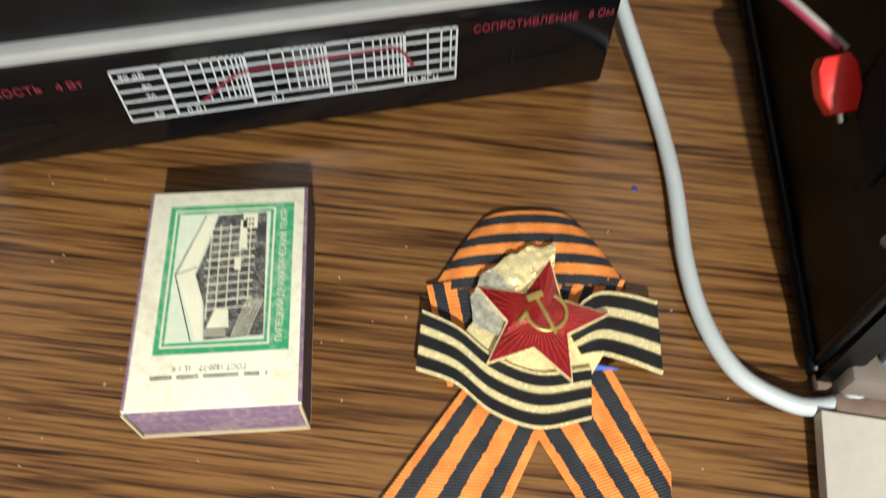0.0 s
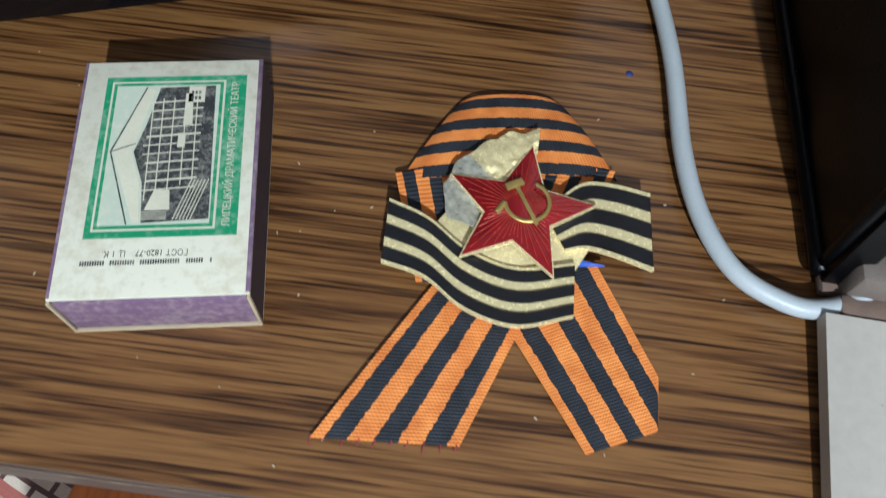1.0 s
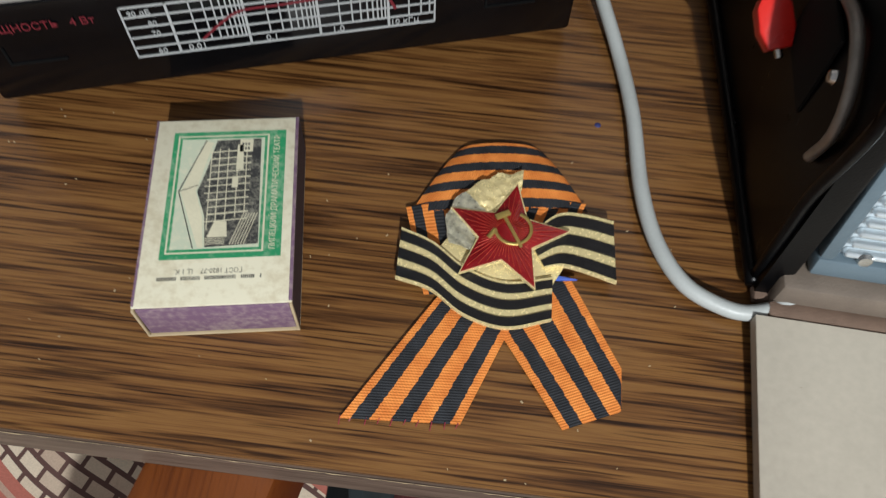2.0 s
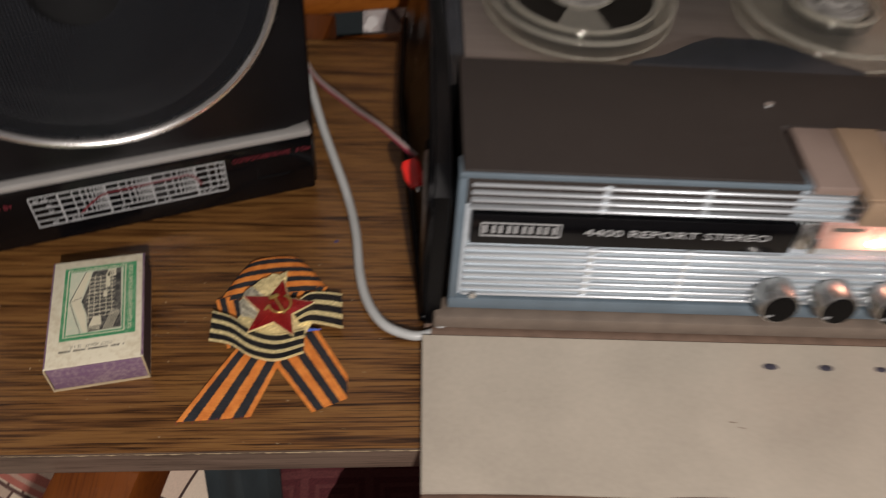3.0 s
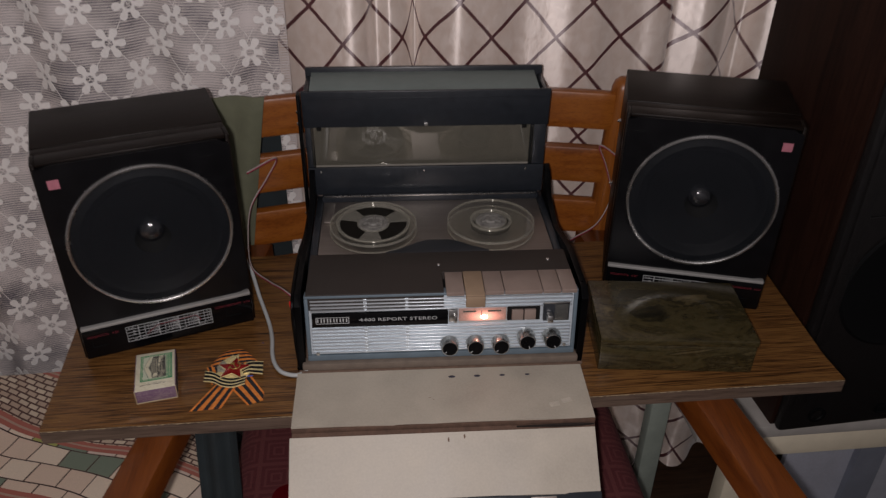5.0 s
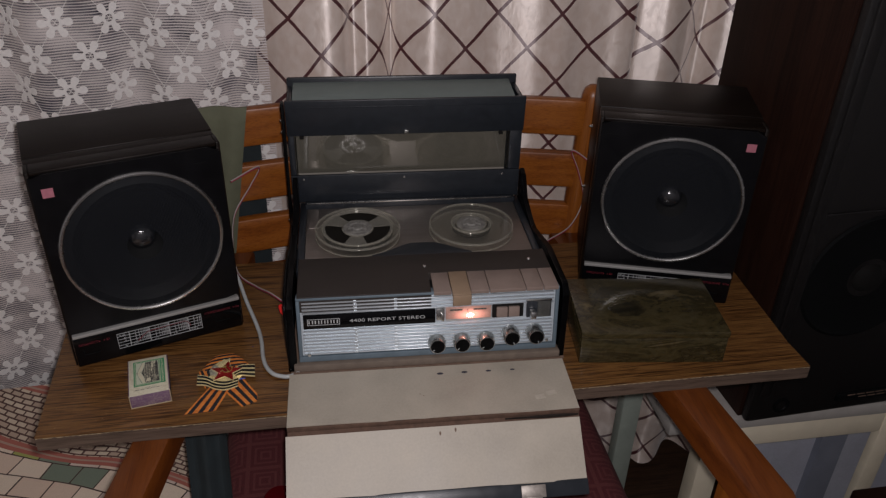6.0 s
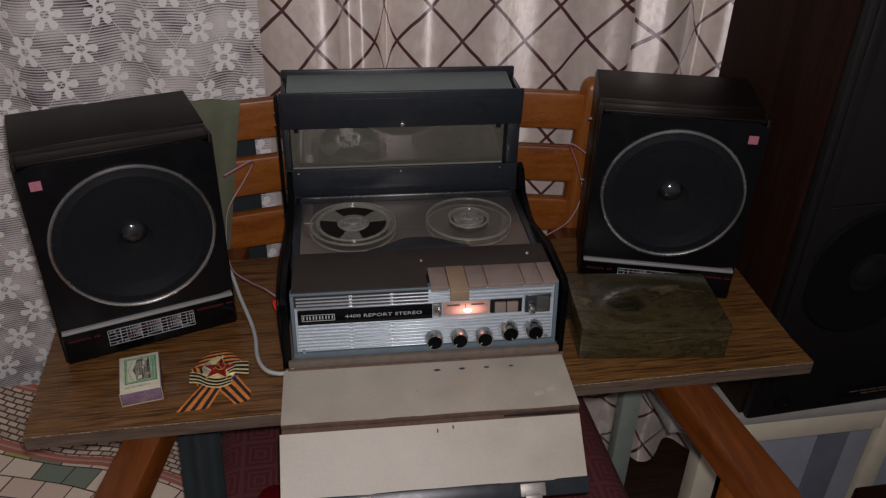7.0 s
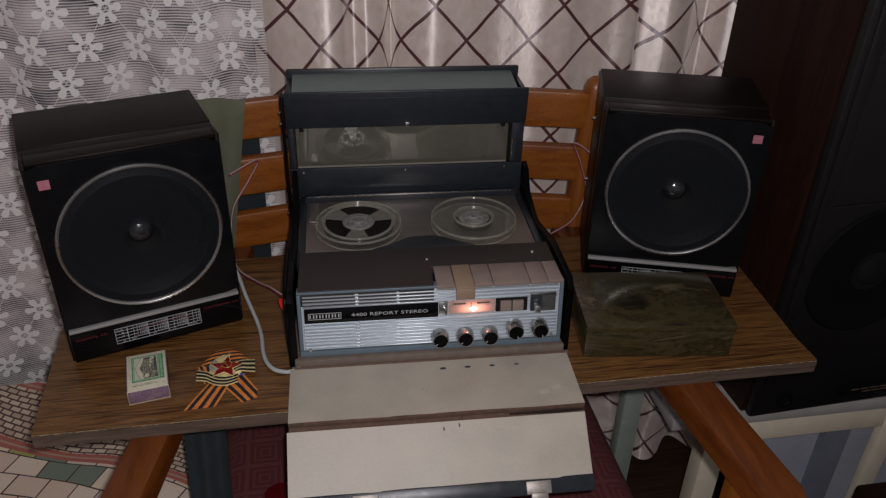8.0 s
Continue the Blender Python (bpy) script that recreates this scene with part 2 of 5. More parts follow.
def bedspread_mat(name):
    """Tapestry print: bands of paving blocks between red curved borders."""
    m, nt, p = nodes_of(name)
    base = coords(nt, (1, 1, 1), rot=(0, 0, 24))
    warp = N(nt, "ShaderNodeTexNoise", Vector=coords(nt, (5, 5, 5)), Scale=1.0, Detail=1.0).outputs["Color"]
    va = N(nt, "ShaderNodeVectorMath").outputs[0]
    va.node.operation = "MULTIPLY_ADD"
    nt.links.new(warp, va.node.inputs[0])
    va.node.inputs[1].default_value = (0.05, 0.05, 0)
    nt.links.new(base, va.node.inputs[2])
    sep = N(nt, "ShaderNodeSeparateXYZ", Vector=va)
    zone = M(nt, "FRACT", M(nt, "ADD", 0.45, M(nt, "DIVIDE", sep.outputs[1], 0.19)))
    big = N(nt, "ShaderNodeTexBrick", Vector=va, Scale=1.0, Mortar_Size=0.0010, Brick_Width=0.040, Row_Height=0.033,
            Color1=(0, 0, 0, 1), Color2=(1, 1, 1, 1), Mortar=(0.5, 0.5, 0.5, 1))
    tone = ramp(nt, big.outputs["Color"], [(0.0, (0.80, 0.62, 0.48)), (0.42, (0.88, 0.73, 0.57)), (0.72, (0.76, 0.62, 0.52)), (0.84, (0.42, 0.44, 0.13)), (0.92, (0.22, 0.27, 0.20))])
    tone.node.color_ramp.interpolation = "CONSTANT"
    bigc = mixc(nt, big.outputs["Fac"], tone, (0.07, 0.035, 0.03))
    small = N(nt, "ShaderNodeTexBrick", Vector=va, Scale=1.0, Mortar_Size=0.0013, Brick_Width=0.016, Row_Height=0.0085,
              Color1=(0.78, 0.66, 0.50, 1), Color2=(0.54, 0.40, 0.30, 1), Mortar=(0.12, 0.06, 0.05, 1))
    col = mixc(nt, M(nt, "GREATER_THAN", zone, 0.56), bigc, small.outputs["Color"])
    for c in (0.56, 0.03):
        d = M(nt, "ABSOLUTE", M(nt, "SUBTRACT", zone, c))
        col = mixc(nt, M(nt, "LESS_THAN", d, 0.04), col, (0.46, 0.15, 0.11))
        col = mixc(nt, M(nt, "LESS_THAN", d, 0.008), col, (0.50, 0.33, 0.25))
    thread = N(nt, "ShaderNodeTexNoise", Vector=coords(nt, (900, 900, 900)), Scale=1.0, Detail=2.0).outputs[0]
    nt.links.new(mixc(nt, 0.35, col, ramp(nt, thread, [(0.3, (0.6,) * 3), (0.7, (1, 1, 1))]), "MULTIPLY"), p.inputs["Base Color"])
    p.inputs["Roughness"].default_value = 0.85
    bump(nt, p, thread, 0.4, 0.0006)
    return m


def key_cloth_mat(name):
    """Maroon upholstery with a faint woven pattern of nested squares."""
    m, nt, p = nodes_of(name)
    sep = N(nt, "ShaderNodeSeparateXYZ", Vector=coords(nt))
    cx = M(nt, "SUBTRACT", M(nt, "FRACT", M(nt, "DIVIDE", sep.outputs[0], 0.042)), 0.5)
    cy = M(nt, "SUBTRACT", M(nt, "FRACT", M(nt, "DIVIDE", sep.outputs[1], 0.042)), 0.5)
    d = M(nt, "MAXIMUM", M(nt, "ABSOLUTE", cx), M(nt, "ABSOLUTE", cy))
    line = M(nt, "GREATER_THAN", M(nt, "FRACT", M(nt, "MULTIPLY", d, 6.0)), 0.62)
    thread = N(nt, "ShaderNodeTexNoise", Vector=coords(nt, (700, 700, 700)), Scale=1.0, Detail=3.0).outputs[0]
    a = ramp(nt, thread, [(0.3, (0.062, 0.010, 0.013)), (0.7, (0.11, 0.018, 0.021))])
    b = ramp(nt, thread, [(0.3, (0.088, 0.020, 0.021)), (0.7, (0.15, 0.038, 0.037))])
    nt.links.new(mixc(nt, line, a, b), p.inputs["Base Color"])
    p.inputs["Roughness"].default_value = 0.9
    bump(nt, p, thread, 0.5, 0.0006)
    return m


def cap_mat(name):
    """Glossy dust cap pressed with a fine honeycomb."""
    m, nt, p = nodes_of(name)
    cells = N(nt, "ShaderNodeTexVoronoi", Vector=coords(nt), Scale=620.0, Randomness=0.15).outputs["Distance"]
    nt.links.new(ramp(nt, cells, [(0.2, (0.006, 0.007, 0.008)), (0.6, (0.016, 0.017, 0.020))]), p.inputs["Base Color"])
    p.inputs["Roughness"].default_value = 0.12
    p.inputs["Specular IOR Level"].default_value = 1.0
    p.inputs["Coat Weight"].default_value = 0.6
    bump(nt, p, cells, 0.35, 0.0005)
    return m


MAT = {
    "laminate": wood("wood_laminate", (0.038, 0.0152, 0.0050), (0.132, 0.0565, 0.0162), (0.212, 0.103, 0.0298), "x", 1.0, 0.24, 0.64, bold=0.32, run=0.68),
    "edge": wood("edge_band", (0.055, 0.036, 0.026), (0.095, 0.064, 0.046), (0.13, 0.09, 0.066), "x", 0.33, 0.5, 0.3),
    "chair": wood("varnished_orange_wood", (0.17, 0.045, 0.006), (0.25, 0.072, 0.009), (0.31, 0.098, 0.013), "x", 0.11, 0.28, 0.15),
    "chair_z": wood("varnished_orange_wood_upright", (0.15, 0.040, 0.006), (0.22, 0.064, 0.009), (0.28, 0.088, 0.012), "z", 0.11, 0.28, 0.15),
    "veneer": wood("dark_veneer", (0.0034, 0.0020, 0.0014), (0.0062, 0.0037, 0.0026), (0.0096, 0.0059, 0.0042), "x", 0.22, 0.34, 0.4, 0.14),
    "brown": wood("brown_veneer", (0.010, 0.0035, 0.0020), (0.017, 0.0060, 0.0035), (0.025, 0.0093, 0.0053), "z", 0.193, 0.50, 0.3, 0.15),
    "black": plain("black_plastic", (0.0028, 0.0028, 0.0034), 0.14, var=0.3, grain=0.03, spec=0.25),
    "baffle": plain("satin_black_plastic", (0.0022, 0.0022, 0.0030), 0.34, var=0.3, grain=0.08, spec=0.25),
    "matt": plain("black_leatherette", (0.0018, 0.0018, 0.0022), 0.30, var=0.3, size=90, grain=0.22, spec=0.14),
    "felt": plain("black_felt", (0.007, 0.0065, 0.006), 0.85, var=0.3, spec=0.2),
    "cone": plain("speaker_cone", (0.0028, 0.0032, 0.0035), 0.6, var=0.2, size=120, spec=0.15),
    "cap": cap_mat("dust_cap"),
    "grille": grille_mat("perforated_mesh"),
    "strip": plain("satin_silver_paint", (0.34, 0.335, 0.32), 0.4, metal=0.25, var=0.1, grain=0.05),
    "chrome": plain("dull_chrome", (0.62, 0.62, 0.60), 0.26, metal=1.0, var=0.1, grain=0.03),
    "alu": metal_brushed("brushed_aluminium", (0.56, 0.62, 0.66), 0.45, metal=0.3),
    "ridge": metal_brushed("polished_ridge", (0.76, 0.82, 0.86), 0.36, metal=0.7),
    "bluerim": plain("blue_grey_paint", (0.11, 0.15, 0.18), 0.4, var=0.15),
    "cover": plain("brown_grained_plastic", (0.026, 0.020, 0.017), 0.5, var=0.15, size=200, grain=0.35),
    "deck": metal_brushed("satin_deck", (0.40, 0.36, 0.33), 0.5),
    "key": plain("pinkish_beige_plastic", (0.235, 0.178, 0.150), 0.4, var=0.1),
    "key_tan": plain("tan_plastic", (0.285, 0.200, 0.130), 0.45, var=0.1),
    "dark_plastic": plain("blue_grey_plastic", (0.018, 0.0215, 0.027), 0.34, var=0.2, size=120),
    "sage": plain("sage_lining", (0.17, 0.21, 0.20), 0.6, var=0.08),
    "beige": plain("beige_lining", (0.27, 0.25, 0.215), 0.6, var=0.1),
    "clear": glass("clear_plastic", (0.985, 0.98, 0.96), 0.965, 0.10),
    "lip": glass("bright_plastic_edge", (0.95, 0.94, 0.90), 0.82, 0.12),
    "haze": glass("hazy_plastic", (0.93, 0.92, 0.88), 0.86, 0.14, 0.06),
    "window": glass("smoked_window", (0.80, 0.80, 0.78), 0.99, 0.02, 0.06),
    "tape": plain("brown_tape", (0.006, 0.005, 0.0035), 0.55, var=0.2, spec=0.2),
    "hub": plain("cloudy_plastic", (0.20, 0.195, 0.18), 0.22, var=0.5, size=160),
    "hide": plain("worn_ivory_leatherette", (0.41, 0.368, 0.30), 0.5, var=0.14, size=22, grain=0.14),
    "foldgrey": plain("grey_brown_fold", (0.155, 0.122, 0.095), 0.7, var=0.2, size=90, grain=0.3),
    "torn": plain("torn_brown_board", (0.105, 0.060, 0.040), 0.85, var=0.35, size=150, grain=0.5),
    "pale_patch": plain("pale_rubbed_leatherette", (0.48, 0.435, 0.36), 0.55, var=0.12, size=300),
    "suede": plain("brown_suede_edge", (0.16, 0.105, 0.075), 0.85, var=0.25, size=150, grain=0.5),
    "paper": printed("aged_paper", (0.66, 0.62, 0.47), (0.48, 0.41, 0.27), 0.60, 330),
    "card": plain("raw_card", (0.42, 0.33, 0.20), 0.75, var=0.15, size=120),
    "lilac": printed("lilac_paper", (0.155, 0.088, 0.145), (0.42, 0.34, 0.30), 0.45, 500),
    "striker": plain("striker_brown", (0.06, 0.035, 0.04), 0.8, var=0.3, size=300),
    "green": printed("green_ink", (0.03, 0.25, 0.10), (0.5, 0.55, 0.42), 0.35),
    "pale": printed("pale_green_ink", (0.52, 0.56, 0.42), (0.64, 0.61, 0.45), 0.9),
    "ink": printed("black_ink", (0.03, 0.03, 0.03), (0.40, 0.38, 0.30), 0.5, 1400),
    "inkdot": plain("blue_black_stain", (0.045, 0.042, 0.060), 0.6, var=0.4, size=400),
    "latch": plain("tarnished_plate", (0.30, 0.27, 0.24), 0.45, metal=0.5, var=0.3, size=200),
    "cream_ink": plain("cream_ink", (0.62, 0.58, 0.42), 0.6, var=0.1),
    "white_ink": plain("white_ink", (0.40, 0.41, 0.41), 0.5, var=0.1),
    "red_ink": plain("red_ink", (0.14, 0.012, 0.02), 0.5, var=0.1),
    "ribbon": ribbon_mat("striped_ribbon"),
    "gold": plain("gold_plate", (0.92, 0.75, 0.38), 0.26, metal=0.35, var=0.14, size=900, grain=0.35),
    "oldgold": plain("dull_gilt", (0.50, 0.37, 0.11), 0.35, metal=0.7, var=0.3, size=300, grain=0.2),
    "silver": plain("silver_plate", (0.58, 0.55, 0.42), 0.30, metal=0.5, var=0.45, size=700, grain=0.8),
    "enamel": plain("black_enamel", (0.008, 0.008, 0.009), 0.18, var=0.3, size=400, grain=0.25),
    "red": plain("red_enamel", (0.32, 0.008, 0.012), 0.14, metal=0.45, var=0.35, size=200, grain=0.15, coat=0.6),
    "rays": plain("red_gilt_rays", (0.45, 0.05, 0.03), 0.25, metal=0.3, var=0.3, size=600),
    "bluebit": plain("blue_plastic", (0.06, 0.12, 0.50), 0.35, var=0.1),
    "blue_dot": plain("dark_blue_paint", (0.030, 0.035, 0.13), 0.5, var=0.2),
    "cable": plain("grey_cable", (0.42, 0.44, 0.43), 0.42, var=0.08, size=60),
    "wire_red": plain("red_wire", (0.30, 0.03, 0.06), 0.4, var=0.1),
    "wire_white": plain("white_wire", (0.36, 0.31, 0.29), 0.4, var=0.1),
    "plug": plain("red_plug", (0.62, 0.018, 0.012), 0.3, var=0.1),
    "onyx": onyx_mat("green_onyx"),
    "curtain": curtain_mat("satin_curtain"),
    "net": net_mat("lace_net"),
    "lace": plain("lace_thread", (0.92, 0.89, 0.86), 0.8, var=0.06, size=400, grain=0.4),
    "bed": bedspread_mat("tapestry"),
    "maroon": key_cloth_mat("maroon_upholstery"),
    "olive": plain("olive_cloth", (0.13, 0.135, 0.085), 0.85, var=0.12, size=60, grain=0.4),
    "teal": plain("dark_teal_cloth", (0.016, 0.024, 0.027), 0.85, var=0.3, size=40, grain=0.4),
    "cream": plain("cream_paint", (0.84, 0.76, 0.58), 0.45, var=0.08, size=30),
    "pale_green": plain("pale_green_paint", (0.40, 0.46, 0.40), 0.5, var=0.12, size=30),
    "front_cloth": plain("black_speaker_front", (0.0085, 0.0075, 0.0075), 0.42, var=0.5, size=240, grain=0.6, spec=0.4),
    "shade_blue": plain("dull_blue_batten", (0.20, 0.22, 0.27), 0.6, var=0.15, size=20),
    "greytop": plain("grey_table_top", (0.42, 0.40, 0.37), 0.45, var=0.1, size=40),
    "bluegrey": plain("blue_grey_panel", (0.46, 0.48, 0.55), 0.6, var=0.15, size=14),
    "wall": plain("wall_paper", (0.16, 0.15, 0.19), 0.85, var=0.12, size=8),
    # paler than the back wall so the unseen surfaces return torch light as fill
    "pale_wall": plain("pale_bounce_wall", (0.50, 0.50, 0.51), 0.85, var=0.10, size=8),
    "floor": wood("floor_boards", (0.02, 0.010, 0.006), (0.045, 0.023, 0.012), (0.07, 0.035, 0.018), "x", 0.4, 0.45, 0.3),
    "redglass": plain("dark_red_gloss", (0.085, 0.003, 0.006), 0.06, var=0.3, size=40, grain=0.0, coat=1.0),
    "pink": plain("pink_sticker", (0.36, 0.125, 0.16), 0.5, var=0.12, size=300),
}
m, nt, p = nodes_of("lit_bulb")
p.inputs["Emission Color"].default_value = (1.0, 0.50, 0.34, 1)
p.inputs["Emission Strength"].default_value = 36.0
MAT["bulb"] = m
m, nt, p = nodes_of("backlit_meter")
glow = N(nt, "ShaderNodeTexNoise", Vector=coords(nt, (260, 260, 260)), Scale=1.0, Detail=2.0).outputs[0]
nt.links.new(ramp(nt, glow, [(0.3, (0.26, 0.18, 0.165)), (0.7, (0.38, 0.28, 0.26))]), p.inputs["Base Color"])
p.inputs["Emission Color"].default_value = (1.0, 0.36, 0.24, 1)
sep = N(nt, "ShaderNodeSeparateXYZ", Vector=coords(nt))
dx, dz = (M(nt, "DIVIDE", M(nt, "SUBTRACT", sep.outputs[k], c), w) for k, c, w in ((0, 0.1765, 0.0125), (2, 0.0600, 0.0058)))
r2 = M(nt, "ADD", M(nt, "MULTIPLY", dx, dx), M(nt, "MULTIPLY", dz, dz))
nt.links.new(M(nt, "ADD", 0.12, M(nt, "MULTIPLY", 3.2, M(nt, "POWER", 2.718, M(nt, "MULTIPLY", r2, -1.0)))), p.inputs["Emission Strength"])
MAT["meter"] = m


# ---- mesh helpers ----
def rbox(x0, y0, z0, x1, y1, z1, r=0.0, seg=2):
    """A box between two corners, its edges rounded by r."""
    bm = bmesh.new()
    bmesh.ops.create_cube(bm, size=1.0)
    bmesh.ops.scale(bm, vec=(x1 - x0, y1 - y0, z1 - z0), verts=bm.verts)
    bmesh.ops.translate(bm, vec=((x0 + x1) / 2, (y0 + y1) / 2, (z0 + z1) / 2), verts=bm.verts)
    if r > 0:
        bmesh.ops.bevel(bm, geom=bm.edges[:], offset=r, segments=seg, profile=0.5, affect="EDGES")
    return bm


def moved(bm, m):
    bm.transform(m)
    return bm


def joined(*bms):
    out = bmesh.new()
    for b in bms:
        me = bpy.data.meshes.new("tmp")
        b.to_mesh(me)
        b.free()
        out.from_mesh(me)
        bpy.data.meshes.remove(me)
    return out


def lathe(profile, n=48, axis="z"):
    """A surface turned about an axis from (radius, height) pairs."""
    bm = bmesh.new()
    rings = []
    for r, h in profile:
        ring = []
        for i in range(n):
            a = 2 * math.pi * i / n
            c, s = r * math.cos(a), r * math.sin(a)
            ring.append(bm.verts.new((c, s, h) if axis == "z" else (c, h, s)))
        rings.append(ring)
    for a, b in zip(rings, rings[1:]):
        for i in range(n):
            bm.faces.new((a[i], a[(i + 1) % n], b[(i + 1) % n], b[i]))
    for ring, (r, h) in ((rings[0], profile[0]), (rings[-1], profile[-1])):
        if r > 1e-6:
            continue
        bmesh.ops.pointmerge(bm, verts=ring, merge_co=ring[0].co)
    bmesh.ops.recalc_face_normals(bm, faces=bm.faces[:])
    return bm


def spline(pts, n):
    """n+1 points on a smooth curve through pts."""
    P = [Vector(q) for q in pts]
    P = [2 * P[0] - P[1]] + P + [2 * P[-1] - P[-2]]
    out = []
    k = len(pts) - 1
    for i in range(n + 1):
        t = i / n * k
        j = min(int(t), k - 1)
        f = t - j
        a, b, c, d = P[j:j + 4]
        out.append(0.5 * ((2 * b) + (c - a) * f + (2 * a - 5 * b + 4 * c - d) * f * f + (3 * b - a - 3 * c + d) * f ** 3))
    return out


def tube(pts, r, n=60, sides=10):
    """A round cord along a smooth curve."""
    C = spline(pts, n)
    bm = bmesh.new()
    rings = []
    up = Vector((0.13, 0.21, 0.97))
    for i, c in enumerate(C):
        t = (C[min(i + 1, n)] - C[max(i - 1, 0)]).normalized()
        s = t.cross(up).normalized()
        u = s.cross(t)
        rings.append([bm.verts.new(c + r * (math.cos(a) * s + math.sin(a) * u)) for a in [2 * math.pi * k / sides for k in range(sides)]])
    for a, b in zip(rings, rings[1:]):
        for i in range(sides):
            bm.faces.new((a[i], a[(i + 1) % sides], b[(i + 1) % sides], b[i]))
    bm.faces.new(rings[0][::-1])
    bm.faces.new(rings[-1])
    return bm


def grid(nu, nv, f, thick=0.0, uv=None):
    """A sheet f(u, v) with u, v from 0 to 1; thick gives it a back and edges. uv(u, v) fills the UV layer."""
    bm = bmesh.new()
    lay = bm.loops.layers.uv.new("UVMap") if uv else None
    V = [[bm.verts.new(f(i / nu, j / nv)) for j in range(nv + 1)] for i in range(nu + 1)]
    for i in range(nu):
        for j in range(nv):
            fc = bm.faces.new((V[i][j], V[i + 1][j], V[i + 1][j + 1], V[i][j + 1]))
            if lay:
                for lp, (a, b) in zip(fc.loops, ((i, j), (i + 1, j), (i + 1, j + 1), (i, j + 1))):
                    lp[lay].uv = uv(a / nu, b / nv)
    if thick:
        down = Vector(thick) if isinstance(thick, tuple) else Vector((0, 0, -abs(thick)))
        W = [[bm.verts.new(q.co + down) for q in row] for row in V]
        for i in range(nu):
            for j in range(nv):
                fc = bm.faces.new((W[i][j + 1], W[i + 1][j + 1], W[i + 1][j], W[i][j]))
                if lay:
                    for lp, (a, b) in zip(fc.loops, ((i, j + 1), (i + 1, j + 1), (i + 1, j), (i, j))):
                        lp[lay].uv = uv(a / nu, b / nv)
        rim = [(i, 0) for i in range(nu)] + [(nu, j) for j in range(nv)] + [(i, nv) for i in range(nu, 0, -1)] + [(0, j) for j in range(nv, 0, -1)]
        for (a, b), (c, d) in zip(rim, rim[1:] + rim[:1]):
            fc = bm.faces.new((V[a][b], W[a][b], W[c][d], V[c][d]))
            if lay:
                for lp, (e, g) in zip(fc.loops, ((a, b), (a, b), (c, d), (c, d))):
                    lp[lay].uv = uv(e / nu, g / nv)
        bmesh.ops.recalc_face_normals(bm, faces=bm.faces[:])
    return bm


def prism(pts, z0, z1, r=0.0):
    """A flat outline raised from z0 to z1."""
    bm = bmesh.new()
    a = [bm.verts.new((x, y, z0)) for x, y in pts]
    b = [bm.verts.new((x, y, z1)) for x, y in pts]
    n = len(pts)
    bm.faces.new(a[::-1])
    top = bm.faces.new(b)
    for i in range(n):
        bm.faces.new((a[i], a[(i + 1) % n], b[(i + 1) % n], b[i]))
    bmesh.ops.recalc_face_normals(bm, faces=bm.faces[:])
    if r:
        bmesh.ops.bevel(bm, geom=list(top.edges), offset=r, segments=2, profile=0.5, affect="EDGES")
    return bm


def mesh_ob(name, bm, material, sharp=38):
    for e in bm.edges:
        if len(e.link_faces) == 2 and e.calc_face_angle(0) > radians(sharp):
            e.smooth = False
    for f in bm.faces:
        f.smooth = True
    me = bpy.data.meshes.new(name)
    bm.to_mesh(me)
    bm.free()
    if material:
        me.materials.append(MAT[material])
    return new(name, me)


def part(name, bm, material, parent, label=""):
    ob = mesh_ob(name, bm, material)
    ob.parent = parent
    if label:
        tagged(ob, label)
    return ob


def thing(name, m, label, category, group="", kind=""):
    ob = new(name)
    ob.empty_display_size = 0.02
    ob.matrix_world = m
    return tagged(ob, label, category, group, kind)


def writing(body, size, m, material, parent, name="lettering", stretch=1.0, depth=0.0001):
    cu = bpy.data.curves.new("tmp_text", "FONT")
    cu.body, cu.size, cu.align_x, cu.align_y, cu.extrude = body, size, "CENTER", "CENTER", depth
    cu.resolution_u = 2
    tmp = new("tmp_text", cu)
    dg = bpy.context.evaluated_depsgraph_get()
    me = bpy.data.meshes.new_from_object(tmp.evaluated_get(dg))
    bpy.data.objects.remove(tmp)
    me.transform(m @ Matrix.Diagonal((stretch, 1, 1, 1)))
    me.materials.clear()
    me.materials.append(MAT[material])
    ob = new(name, me)
    ob.parent = parent
    return ob


UP_FRONT = pose(0, 0, 0, 90, 0, 0)   # turns a flat drawing so that it stands upright, facing -y


# ---- room shell ----
def shell():
    for name, c in (("floor", (-1.2, -1.6, -0.70, 1.8, 0.7, -0.66)),):
        tagged(mesh_ob(name, rbox(*c), "floor"), "brown floor boards in the dark below the chair", "floor", kind="structure")
    # ceiling and the three walls out of view are added, pale, to lift the ambient
    tagged(mesh_ob("ceiling", rbox(-1.2, -1.6, 1.80, 1.8, 0.7, 1.84), "pale_wall"), "unseen pale ceiling added to bounce torch light", "ceiling", kind="structure")
    for name, c in (("wall_back", (-1.2, 0.62, -0.66, 1.8, 0.70, 1.80)), ("wall_left", (-1.24, -1.6, -0.66, -1.2, 0.7, 1.8)),
                    ("wall_right", (1.8, -1.6, -0.66, 1.84, 0.7, 1.8)), ("wall_front", (-1.2, -1.64, -0.66, 1.8, -1.6, 1.8))):
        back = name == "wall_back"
        tagged(mesh_ob(name, rbox(*c), "wall" if back else "pale_wall"), "plain grey papered wall" if back else "unseen pale wall added to bounce torch light", "wall", kind="structure")


